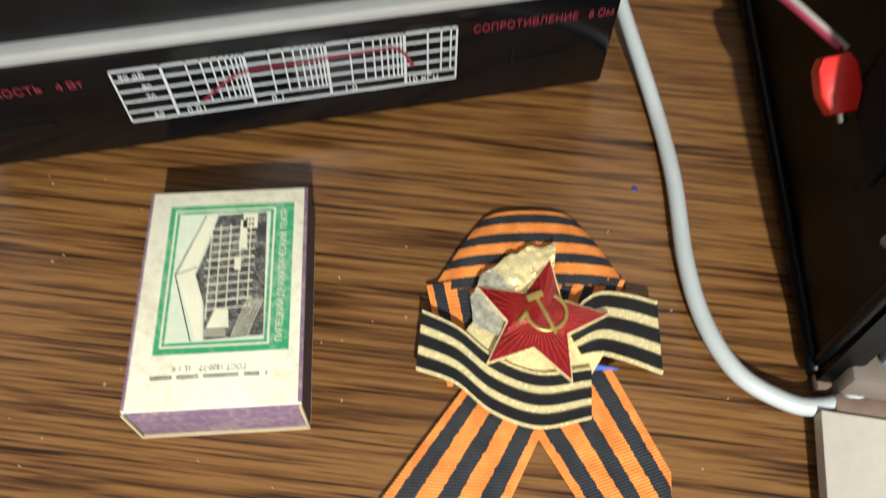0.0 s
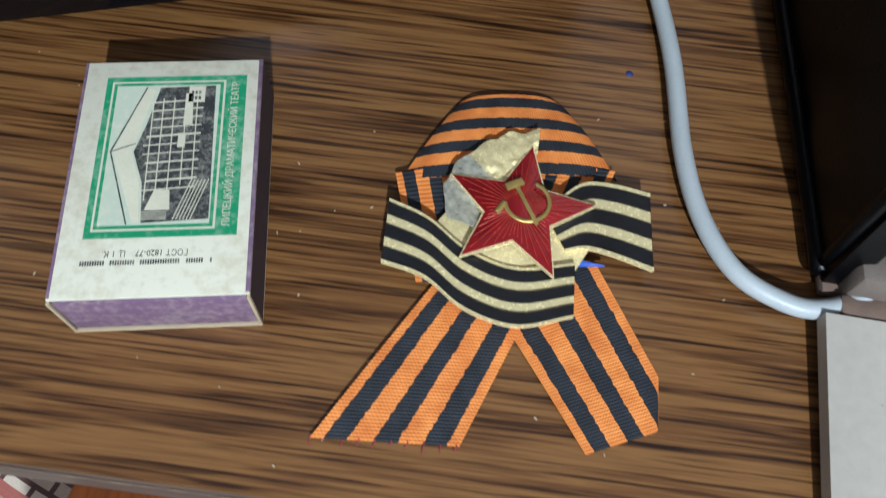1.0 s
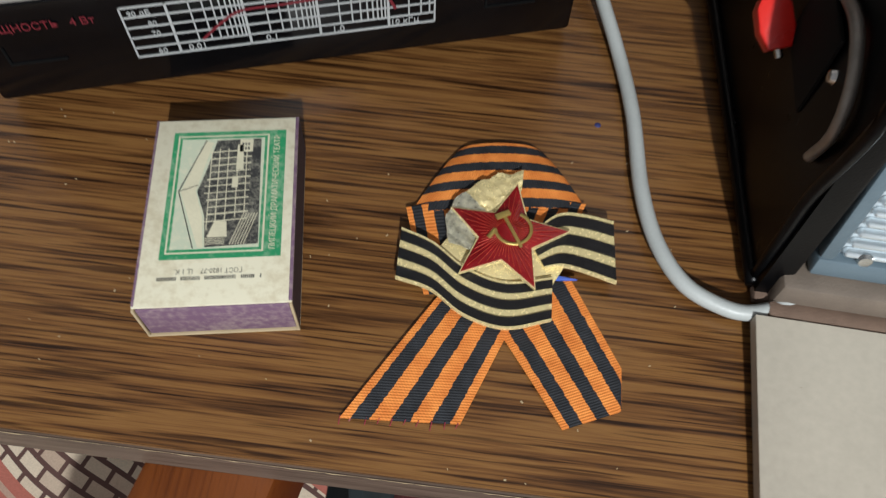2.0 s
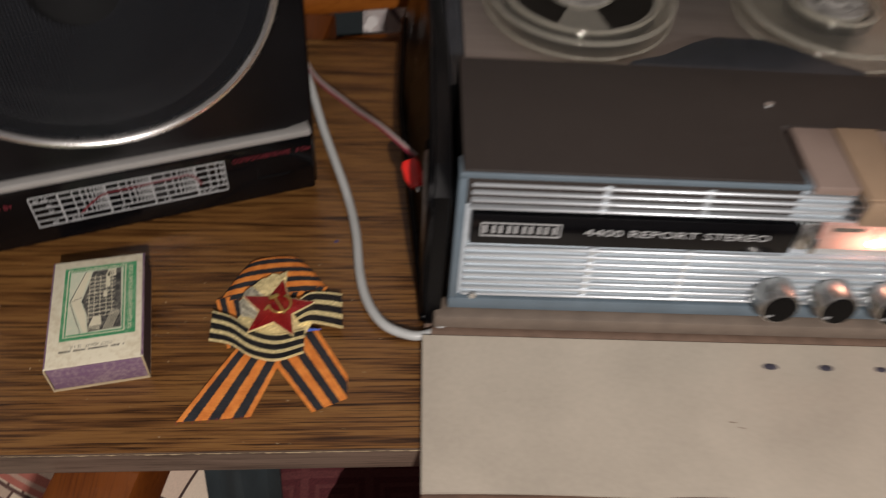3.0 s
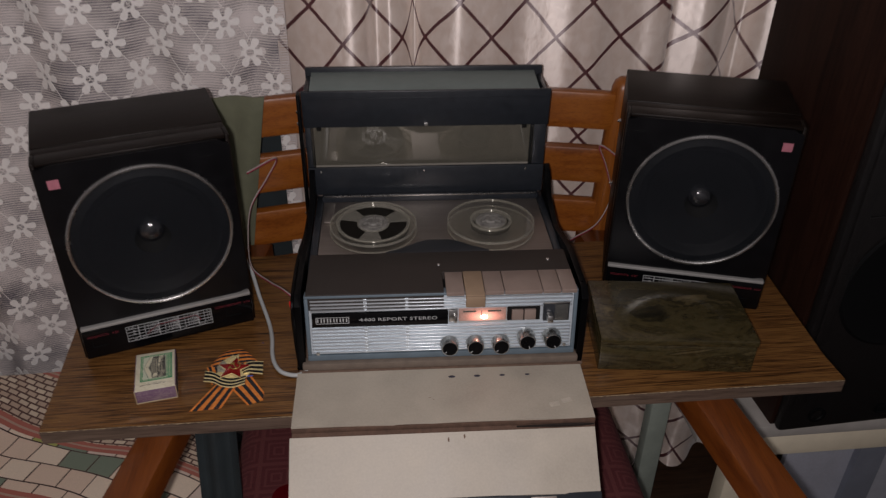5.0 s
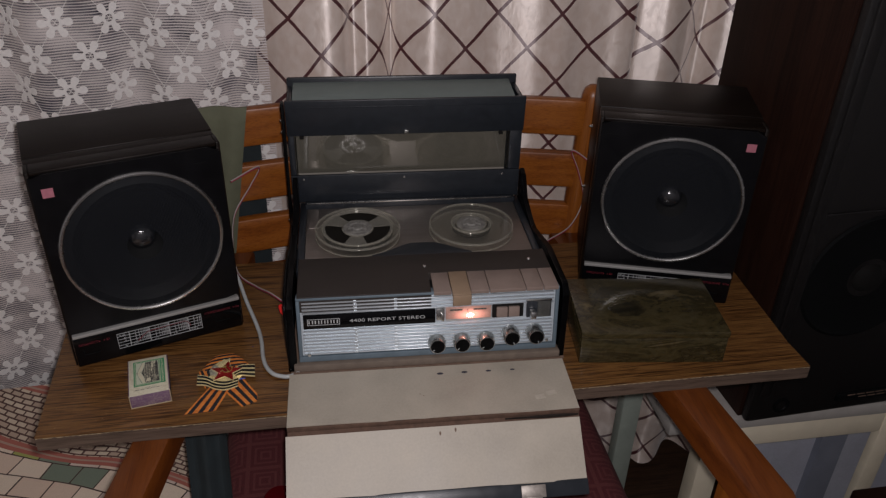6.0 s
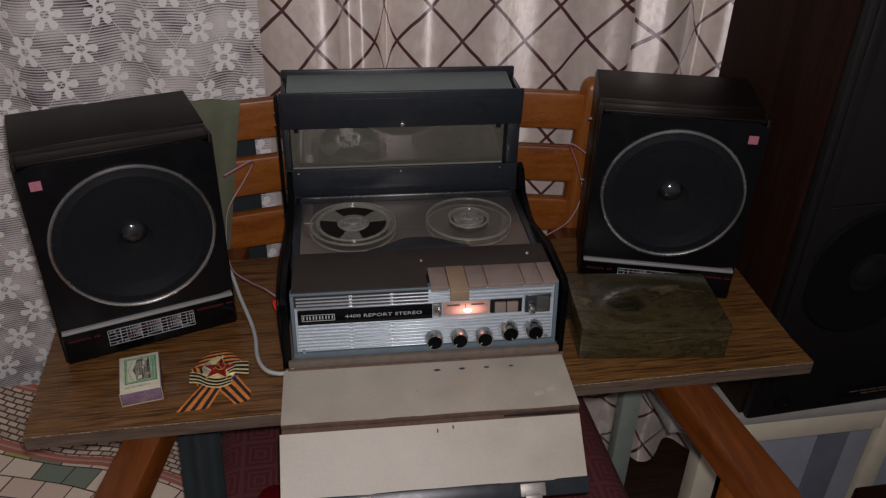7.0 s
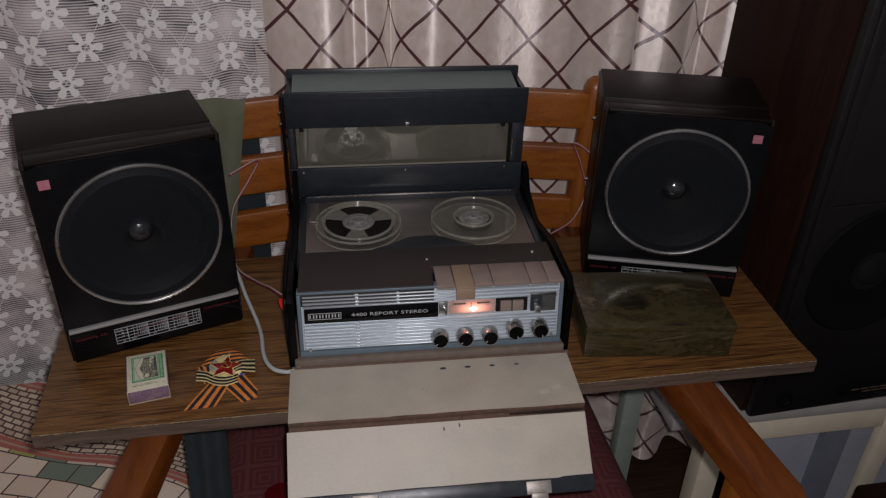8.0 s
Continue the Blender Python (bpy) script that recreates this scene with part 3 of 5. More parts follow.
# ---- board ----
def board():
    t = thing("board", pose(0, 0, 0), "zebra-streaked brown laminate board laid across the chair's arms", "board")
    outline = [(0.0, 0.0), (0.787, 0.0), (0.7845, 0.040), (0.797, 0.282), (-0.016, 0.282)]
    part("core", prism(outline, -0.0165, -0.0015), "edge", t, "worn grey-brown edge band")
    inner = [(0.0004, 0.0006), (0.7866, 0.0006), (0.7841, 0.040), (0.7966, 0.2816), (-0.0155, 0.2816)]
    part("laminate_top", prism(inner, -0.0015, 0.0), "laminate", t)
    rnd = random.Random(5)
    depth = [rnd.uniform(0.0003, 0.0011) * (1 if rnd.random() < 0.75 else 0.3) for _ in range(401)]
    line = grid(400, 1, lambda u, v: (0.001 + 0.785 * u, -0.00025, -0.0012 - depth[round(u * 400)] * v), 0.0)
    part("worn_line", line, "card", t, "pale worn line along the front edge")


def crumbs():
    """Small pale crumbs and lint on the board."""
    rnd = random.Random(21)
    bits = []
    for k in range(70):
        x, y = rnd.uniform(0.01, 0.225), rnd.uniform(0.002, 0.10)
        a, b = rnd.uniform(0.0001, 0.0004), rnd.uniform(0.0001, 0.0002)
        bits.append(moved(rbox(-a, -b, 0, a, b, 0.0002), pose(x, y, 0, 0, 0, rnd.uniform(0, 180))))
    tagged(mesh_ob("crumbs", joined(*bits), "card"), "tiny pale crumbs and lint on the board", "dust", kind="stuff")


# ---- loudspeakers ----
SW, SH, SD = 0.1707, 0.2202, 0.1325


def holed_plate(w, h, cx, cz, r, y0, y1, n=64):
    """An upright plate with a round hole."""
    bm = bmesh.new()
    loops = []
    for y in (y0, y1):
        inner, outer = [], []
        for i in range(n):
            a = 2 * math.pi * i / n
            c, s = math.cos(a), math.sin(a)
            inner.append(bm.verts.new((cx + r * c, y, cz + r * s)))
            k = min([((w - cx) if c > 0 else cx) / abs(c) if abs(c) > 1e-6 else 9, ((h - cz) if s > 0 else cz) / abs(s) if abs(s) > 1e-6 else 9])
            outer.append(bm.verts.new((cx + k * c, y, cz + k * s)))
        loops.append((inner, outer))
    (i0, o0), (i1, o1) = loops
    for a, b in ((o0, i0), (i0, i1), (i1, o1), (o1, o0)):
        for k in range(n):
            bm.faces.new((a[k], a[(k + 1) % n], b[(k + 1) % n], b[k]))
    bmesh.ops.recalc_face_normals(bm, faces=bm.faces[:])
    return bm


def loudspeaker(m, sticker_x, bar_x, where):
    t = thing("loudspeaker", m, "small black loudspeaker with a ringed cone, " + where, "loudspeaker", "pair of small loudspeakers")
    part("cabinet", rbox(0, 0.038, 0.004, SW, SD, SH, 0.0012), "veneer", t)
    for fx, fy in ((0.015, 0.05), (SW - 0.015, 0.05), (0.015, SD - 0.015), (SW - 0.015, SD - 0.015)):
        part("foot", moved(lathe([(0.0, 0.0), (0.006, 0.0), (0.007, 0.0042), (0.0, 0.0042)], 16), pose(fx, fy, 0)), "felt", t)
    part("collar", rbox(0.0006, 0.0250, 0.0046, SW - 0.0006, 0.0372, SH - 0.0006, 0.001), "veneer", t)
    part("front_frame", joined(rbox(0, 0.004, 0.005, 0.004, 0.0242, SH, 0.001), rbox(SW - 0.004, 0.004, 0.005, SW, 0.0242, SH, 0.001),
                               rbox(0.004, 0.004, SH - 0.004, SW - 0.004, 0.0242, SH, 0.001), rbox(0.004, 0.0076, 0.0055, SW - 0.004, 0.0242, 0.008, 0.0005)), "veneer", t)
    cx, cz, r = 0.0865, 0.1305, 0.0715
    part("baffle", moved(holed_plate(SW - 0.004, SH - 0.0475, cx - 0.002, cz - 0.0456, r, 0.0, 0.022), pose(0.002, 0, 0.0456)), "baffle", t, "glossy black baffle")
    cone = part("cone", moved(lathe([(r, 0.0015), (0.067, 0.0005), (0.064, -0.001), (0.060, 0.001), (0.057, 0.005), (0.052, 0.0065), (0.013, 0.017), (0.012, 0.0165)], 64, "y"), pose(cx, 0, cz)), "cone", t, "dark ribbed paper cone")
    part("dust_cap", moved(lathe([(0.0135, 0.0160), (0.0125, 0.0120), (0.0095, 0.0085), (0.005, 0.0065), (0.0, 0.006)], 32, "y"), pose(cx, 0, cz)), "cap", cone, "shiny domed dust cap")
    part("grille", moved(lathe([(r, -0.0005), (0.05, -0.0022), (0.025, -0.003), (0.0165, -0.0031)], 64, "y"), pose(cx, 0, cz)), "grille", t, "fine perforated black mesh")
    ring = [(r + 0.0021 + 0.0024 * math.cos(a), -0.0004 + 0.0026 * math.sin(a)) for a in [2 * math.pi * k / 10 for k in range(11)]]
    part("trim_ring", moved(lathe(ring, 72, "y"), pose(cx, 0, cz)), "chrome", t, "dull silver trim ring")
    part("silver_strip", rbox(0.003, -0.0035, 0.0416, SW - 0.003, 0.004, 0.0450, 0.0007), "strip", t, "satin silver strip")
    part("lower_panel", rbox(0.002, -0.0018, 0.0062, SW - 0.002, 0.007, 0.0408, 0.0016), "black", t, "glossy black name panel")
    part("sticker", rbox(sticker_x + 0.001, -0.0006, 0.1955, sticker_x + 0.0107, 0.0002, 0.2045, 0.0002, 1), "pink", t, "faded pink square sticker")
    part("mark", rbox(bar_x, -0.0005, 0.2035, bar_x + 0.011, 0.0002, 0.2043), "cone", t)
    for zt in (0.085, 0.165):
        part("terminal", moved(lathe([(0.0, 0.0036), (0.0014, 0.0033), (0.0017, 0.0015), (0.0024, 0.0)], 14), pose(0.0, SD - 0.018, zt, 0, -90, 0)), "chrome", t, "small metal terminal")
    # response graph
    g = part("response_graph", joined(*graph_bars()), "white_ink", t, "white printed frequency grid")
    y = -0.0024
    curve = spline([(0.0615, 0.0215), (0.0680, 0.0270), (0.0735, 0.0300), (0.084, 0.0304), (0.095, 0.0309), (0.106, 0.0313), (0.1100, 0.0313), (0.1130, 0.0285), (0.1150, 0.0240)], 48)
    sh = bmesh.new()
    w = 0.00042
    vs = []
    for i, c in enumerate(curve):
        d = (curve[min(i + 1, 48)] - curve[max(i - 1, 0)]).normalized()
        nrm = Vector((-d.y, d.x)) * w
        vs.append([sh.verts.new((c.x + s * nrm.x, y - 0.0003, c.y + s * nrm.y)) for s in (-1, 1)])
    for a, b in zip(vs, vs[1:]):
        sh.faces.new((a[0], b[0], b[1], a[1]))
    part("response_curve", sh, "red_ink", g, "red curve")
    for body, x, z, s in (("0.01", 0.0595, 0.0190, 0.0030), ("0.1", 0.0800, 0.0190, 0.0030), ("1.0", 0.0985, 0.0190, 0.0030), ("10 кГц", 0.1175, 0.0190, 0.0028),
                          ("90 дБ", 0.0475, 0.0330, 0.0024), ("80", 0.0500, 0.0290, 0.0024), ("70", 0.0500, 0.0255, 0.0024), ("60", 0.0500, 0.0190, 0.0026)):
        writing(body, s, pose(x, y - 0.0002, z) @ UP_FRONT, "white_ink", g)
    writing("МОЩНОСТЬ   4 Вт", 0.0034, pose(0.0215, y, 0.0325) @ UP_FRONT, "red_ink", t, stretch=0.98)
    writing("СОПРОТИВЛЕНИЕ   8 Ом", 0.0034, pose(0.1485, y, 0.0335) @ UP_FRONT, "red_ink", t, stretch=0.88)
    for x in (0.010, 0.141):
        part("socket_mark", joined(rbox(x, y + 0.0003, 0.0195, x + 0.015, -0.0016, 0.0203), rbox(x, y + 0.0003, 0.0203, x + 0.0006, -0.0016, 0.0262)), "cone", t)
    return t


def graph_bars():
    """Grid lines of the response graph, upright on the name panel."""
    y0, y1 = -0.0022, -0.0014
    x0, x1, z0, z1 = 0.0426, 0.1265, 0.0168, 0.0350
    bars = [rbox(x0, y0, z0, x1, y1, z0 + 0.0005), rbox(x0, y0, z1 - 0.0005, x1, y1, z1), rbox(x0, y0, z0, x0 + 0.0005, y1, z1), rbox(x1 - 0.0005, y0, z0, x1, y1, z1)]
    for i in range(1, 5):
        z = z0 + i * (z1 - z0) / 5
        bars.append(rbox(x0, y0, z - 0.0002, x1, y1, z + 0.0002))
    lower = z0 + (z1 - z0) / 5
    for d in range(4):
        for k in range(1, 10):
            x = 0.0545 + 0.0195 * (d + math.log10(k))
            if x < x1:
                w = 0.00035 if k == 1 else 0.0002
                bars.append(rbox(x - w, y0, z0 if k == 1 else lower, x + w, y1, z1))
    return bars


# ---- tape recorder ----
RW, RD = 0.270, 0.238


def reel(parent, x, y, z, r, tape_r, turn):
    root = part("reel", moved(lathe([(r - 0.0013, 0.0), (r, 0.0), (r, 0.0024), (r - 0.0013, 0.0024), (r - 0.0013, 0.0)], 72), pose(x, y, z + 0.0064)), "lip", parent, "clear plastic tape reel")
    part("lower_flange", moved(lathe([(0.017, 0.0), (r - 0.0005, 0.0), (r, 0.0006), (r - 0.0005, 0.0012), (0.017, 0.0010), (0.017, 0.0)], 72), pose(x, y, z - 0.0015)), "clear", root)
    part("lower_edge", moved(lathe([(r - 0.0008, 0.0), (r + 0.0002, 0.0), (r + 0.0002, 0.0013), (r - 0.0008, 0.0013), (r - 0.0008, 0.0)], 72), pose(x, y, z - 0.0015)), "lip", root)
    part("bead", moved(lathe([(tape_r - 0.0034, 0.0), (tape_r - 0.0026, 0.0), (tape_r - 0.0026, 0.0010), (tape_r - 0.0034, 0.0010), (tape_r - 0.0034, 0.0)], 72), pose(x, y, z + 0.0086)), "lip", root)
    # flanges: outer rim ring, spokes and hub, above and below the wound tape
    for dz in (0.0075,):
        part("rim", moved(lathe([(tape_r - 0.003, dz), (r - 0.001, dz), (r - 0.001, dz + 0.0012), (tape_r - 0.003, dz + 0.0012), (tape_r - 0.003, dz)], 72), pose(x, y, z)), "clear", root)
        web = bmesh.new()
        na, radii = 72, (0.0150, 0.0185, tape_r * 0.58 + 0.004, tape_r - 0.0065, tape_r - 0.0028)
        for i in range(na):
            inside = abs((i * 5 - turn) % 120 - 60) < 42
            for j, (ra, rb) in enumerate(zip(radii, radii[1:])):
                if inside and j in (1, 2):
                    continue
                c0, s0, c1, s1 = (f(radians(5 * q)) for q in (i, i + 1) for f in (math.cos, math.sin))
                web.faces.new([web.verts.new((x + r_ * c, y + r_ * s_, z + dz + 0.0009)) for r_, c, s_ in ((ra, c0, s0), (rb, c0, s0), (rb, c1, s1), (ra, c1, s1))])
        bmesh.ops.remove_doubles(web, verts=web.verts[:], dist=0.00002)
        bmesh.ops.solidify(web, geom=web.faces[:], thickness=0.0011)
        part("flange", web, "haze", root, "hazy clear flange with three windows")
    part("tape_pack", moved(lathe([(0.0145, 0.0014), (tape_r - 0.004, 0.0014), (tape_r - 0.004, 0.0062), (0.0145, 0.0062), (0.0145, 0.0014)], 64), pose(x, y, z)), "tape", root, "wound brown tape")
    hub = joined(lathe([(0.0, 0.0105), (0.006, 0.0105), (0.0068, 0.0095), (0.0068, 0.0085), (0.0100, 0.0085), (0.0108, 0.0078), (0.0118, 0.0088), (0.0162, 0.0088), (0.0172, 0.0080), (0.0172, 0.0)], 40),
                 *[moved(rbox(0.005, -0.0012, 0.0085, 0.0125, 0.0012, 0.0115, 0.0004), pose(0, 0, 0, 0, 0, turn + 60 + 120 * k)) for k in range(3)])
    part("hub", moved(hub, pose(x, y, z)), "hub", root, "cloudy white hub")


def knob(parent, x, z, long):
    d = 0.013 if long else 0.0105
    k = part("knob", moved(lathe([(0.0, -d), (0.0078, -d), (0.0084, -d + 0.001), (0.0088, -0.003), (0.0094, -0.0015), (0.0094, 0.0)], 36, "y"), pose(x, 0, z)), "chrome", parent, "chromed knob with a black face")
    part("knob_face", moved(lathe([(0.0, -d - 0.0005), (0.0071, -d - 0.0005), (0.0075, -d + 0.0002)], 32, "y"), pose(x, 0, z)), "matt", k)
    part("pointer", moved(rbox(-0.0004, -d - 0.0009, 0.0042, 0.0004, -d - 0.0004, 0.0066), pose(x, 0, z, 0, -130 if not long else -200, 0)), "white_ink", k)


def recorder():
    t = thing("tape_recorder", pose(0.2455, 0.0625, 0.0, 0, 0, -2.2), "portable reel tape recorder with a ridged silver front, its lid open", "tape recorder")
    z0, z1 = 0.0145, 0.0885
    part("body", rbox(0.002, 0.012, 0.004, RW - 0.002, RD, 0.070, 0.002), "matt", t, "dark recorder body")
    part("front_frame", joined(rbox(0, 0, z0, RW, 0.012, z0 + 0.0065, 0.001), rbox(0, 0, z1 - 0.0035, RW, 0.012, z1 - 0.0005, 0.001),
                               rbox(0, 0, z0 + 0.0065, 0.0038, 0.012, z1 - 0.0035, 0.001), rbox(RW - 0.0038, 0, z0 + 0.0065, RW, 0.012, z1 - 0.0035, 0.001)), "bluerim", t, "blue-grey metal frame")
    panel = part("front_panel", rbox(0.0038, 0.0032, z0 + 0.0065, RW - 0.0038, 0.009, z1 - 0.0035), "alu", t, "brushed aluminium front")
    # ridges of the grille
    zz = [0.0222 + 0.0038 * i for i in range(8)] + [0.0694 + 0.0038 * i for i in range(4)]
    for z in zz:
        part("ridge", rbox(0.0055, 0.0006, z, RW - 0.0055, 0.0034, z + 0.0016, 0.0005, 1), "ridge", panel)
    for x in (0.0575, 0.0985):
        for a, b in ((0.0218, 0.0510), (0.0690, 0.0832)):
            part("rib", rbox(x, 0.0014, a, x + 0.003, 0.0030, b), "ridge", panel)
    part("name_band", rbox(0.0065, -0.0004, 0.0532, 0.1405, 0.003, 0.0682, 0.0003), "black", t, "glossy black name band")
    logo = [rbox(0.0105, -0.0008, 0.0575, 0.0430, -0.0002, 0.0580), rbox(0.0105, -0.0008, 0.0640, 0.0430, -0.0002, 0.0645)]
    for i in range(5):
        x = 0.0118 + i * 0.0062
        logo += [rbox(x, -0.0008, 0.0592, x + 0.0012, -0.0002, 0.0630), rbox(x + 0.0034, -0.0008, 0.0592, x + 0.0046, -0.0002, 0.0630)]
    part("badge_shape", joined(*logo, rbox(0.0105, -0.0008, 0.0580, 0.0111, -0.0002, 0.0640), rbox(0.0424, -0.0008, 0.0580, 0.0430, -0.0002, 0.0640)), "white_ink", t)
    writing("4400 REPORT STEREO", 0.0050, pose(0.0915, -0.0008, 0.0609) @ UP_FRONT, "white_ink", t, stretch=1.60)
    # meter, switches
    w = part("meter", rbox(0.1515, 0.0004, 0.0555, 0.1985, 0.004, 0.0700, 0.0006), "meter", t, "backlit level meter behind clear plastic")
    part("scale", joined(rbox(0.1555, 0.0000, 0.0655, 0.1685, 0.0008, 0.0672), rbox(0.1800, 0.0000, 0.0655, 0.1935, 0.0008, 0.0672), rbox(0.1738, 0.0, 0.0570, 0.1744, 0.0008, 0.0672)), "ink", w)
    part("bulb", moved(lathe([(0.0, -0.0012), (0.0016, -0.0009), (0.0028, -0.0001), (0.0031, 0.0006)], 20, "y"), pose(0.1765, 0.0002, 0.0595) @ Matrix.Diagonal((1.2, 0.35, 0.7, 1))), "bulb", w, "glowing orange lamp")
    part("meter_glass", rbox(0.1510, -0.0024, 0.0550, 0.1990, -0.0018, 0.0705, 0.0002), "clear", w)
    part("lever", joined(rbox(0.1415, -0.0004, 0.0555, 0.1500, 0.003, 0.0690, 0.0005), rbox(0.1462, -0.004, 0.0560, 0.1492, 0.0, 0.0640, 0.0006)), "chrome", t)
    b = part("button_bay", rbox(0.2000, -0.0002, 0.0550, 0.2325, 0.004, 0.0705, 0.0004), "felt", t)
    for x in (0.2040, 0.2165):
        part("button", rbox(x, -0.003, 0.0565, x + 0.0115, 0.002, 0.0680, 0.0008), "key", b, "beige push button")
    s = part("switch_plate", rbox(0.2360, -0.0006, 0.0535, 0.2620, 0.004, 0.0745, 0.0006), "dark_plastic", t)
    part("switch_lever", joined(rbox(0.2385, -0.0100, 0.0560, 0.2445, -0.0005, 0.0640, 0.0012), rbox(0.2360, -0.0022, 0.0735, 0.2620, 0.0, 0.0752, 0.0004)), "chrome", s, "chromed selector lever")
    part("switch_window", rbox(0.2470, -0.0030, 0.0545, 0.2605, -0.0007, 0.0725, 0.0006), "clear", s)
    for i in range(5):
        knob(t, 0.142 + 0.0258 * i, 0.0300 if i < 3 else 0.0360, i >= 3)
    for x, z in ((0.0105, 0.0225), (RW - 0.0105, 0.0245)):
        part("screw", moved(lathe([(0.0, -0.0012), (0.0016, -0.0010), (0.0020, 0.0)], 14, "y"), pose(x, 0.0008, z)), "chrome", t)
    # the front leans back a little
    lean = pose(0, -0.003, z0, -7.6, 0, 0) @ pose(0, 0, -z0)
    for o in t.children:
        if o.name.split(".")[0] != "body":
            o.matrix_basis = lean
    # top cover with the key row
    part("top_cover", prism([(0.0015, 0.0075), (0.1365, 0.0075), (0.1365, 0.0415), (RW - 0.0015, 0.0415), (RW - 0.0015, 0.080), (0.0015, 0.080)], 0.070, z1, 0.0012), "cover", t, "brown grained plastic cover")
    part("key_bay", rbox(0.1370, 0.0100, 0.068, RW - 0.0015, 0.0410, 0.0800), "felt", t)
    xs = [0.1385, 0.1570, 0.1765, 0.1960, 0.2340, 0.2525, 0.2685]
    for i, (a, c) in enumerate(zip(xs, xs[1:])):
        kb = rbox(a + 0.0003, 0.0045, 0.0845, c - 0.0003, 0.0405, 0.0890, 0.0007)
        if i == 1:
            kb = joined(rbox(a + 0.0003, -0.002, 0.0850, c - 0.0003, 0.0405, 0.0897, 0.0007), rbox(a + 0.0003, -0.0040, 0.0765, c - 0.0003, -0.0015, 0.0890, 0.0007))
        part("piano_key", kb, "key_tan" if i == 1 else "key", t, "tan piano key, pressed forward" if i == 1 else "pinkish beige piano key")
    for x in (0.134, RW - 0.022):
        part("stud", moved(lathe([(0.0, 0.0012), (0.0016, 0.0009), (0.0020, 0.0)], 14), pose(x, 0.055 if x < 0.2 else 0.060, z1)), "chrome", t)
    # deck, heads and reels
    part("deck", rbox(0.006, 0.080, 0.066, RW - 0.006, 0.222, 0.0720, 0.001), "deck", t, "satin metal deck")
    for xa, xb in ((-0.0024, 0.0058), (RW - 0.0058, RW + 0.0024)):
        part("deck_edge", rbox(xa, 0.0805, 0.0300, xb, 0.2372, 0.0728, 0.0008), "dark_plastic", t, "dark side edge of the deck")
    part("deck_corner", rbox(0.009, 0.170, 0.0722, 0.020, 0.215, 0.0745, 0.0005), "deck", t)
    part("deck_back", rbox(0.004, 0.222, 0.066, RW - 0.004, 0.238, 0.0780, 0.001), "dark_plastic", t)
    part("back_line", rbox(0.006, 0.2215, 0.0782, RW - 0.006, 0.2240, 0.0800, 0.0003), "chrome", t, "bright metal line at the back of the deck")
    cov = [(0.080, 0.0805), (0.190, 0.0805), (0.190, 0.086), (0.176, 0.093), (0.158, 0.1045), (0.148, 0.1085), (0.124, 0.1085), (0.113, 0.1035), (0.096, 0.092), (0.080, 0.086)]
    part("head_cover", prism(cov, 0.0722, 0.0865, 0.0015), "dark_plastic", t, "dark blue-grey head cover")
    reel(t, 0.0662, 0.1520, 0.0745, 0.0490, 0.0440, 22)
    reel(t, 0.1995, 0.1520, 0.0745, 0.0495, 0.0265, 30)
    # lid standing open
    ly = 0.232
    LX0, LX1 = -0.011, 0.272
    lid = part("lid", joined(rbox(LX0, ly, 0.076, LX1, ly + 0.004, 0.1125, 0.001), rbox(LX0 + 0.001, ly + 0.004, 0.074, LX0 + 0.007, ly + 0.056, 0.207, 0.002),
                             rbox(LX1 - 0.007, ly + 0.004, 0.074, LX1 - 0.001, ly + 0.056, 0.207, 0.002), rbox(LX0, ly + 0.0545, 0.076, LX1, ly + 0.060, 0.217, 0.002),
                             rbox(LX0, ly + 0.002, 0.1125, -0.004, ly + 0.006, 0.166, 0.001), rbox(0.257, ly + 0.002, 0.1125, LX1, ly + 0.006, 0.166, 0.001)), "dark_plastic", t, "dark blue-grey hinged lid, open upright")
    part("lid_front", moved(joined(rbox(LX0 - 0.001, 0, 0, LX1 + 0.001, 0.004, 0.0455, 0.0015), rbox(LX0 + 0.006, -0.0008, 0.036, LX1 - 0.006, 0.0, 0.0375, 0.0003)), pose(0, ly, 0.1640, 4, 0, 0)), "dark_plastic", lid)
    part("window_pane", moved(rbox(-0.004, 0, 0, 0.257, 0.0015, 0.0535), pose(0, ly + 0.0085, 0.1122, 7, 0, 0)), "window", lid, "smoky clear window strip")
    part("lining", rbox(-0.003, ly + 0.020, 0.085, 0.256, ly + 0.022, 0.195), "beige", lid)
    part("lid_top", moved(rbox(LX0 + 0.0075, 0.0, -0.003, LX1 - 0.0105, 0.0490, 0.0, 0.0008), pose(0, ly + 0.0045, 0.2062, 7, 0, 0)), "sage", lid, "sage green lid lining")
    for x, z in ((0.127, 0.166), (0.003, 0.1615), (0.242, 0.1615)):
        part("catch", rbox(x, ly - 0.003, z, x + 0.005, ly, z + 0.004, 0.0006), "chrome" if z > 0.165 else "felt", lid)
    for x in (0.004, 0.127, 0.250):
        part("rivet", moved(lathe([(0.0, -0.0010), (0.0012, -0.0007), (0.0015, 0.0)], 12, "y"), pose(x, ly, 0.1075)), "chrome", lid)
    return t


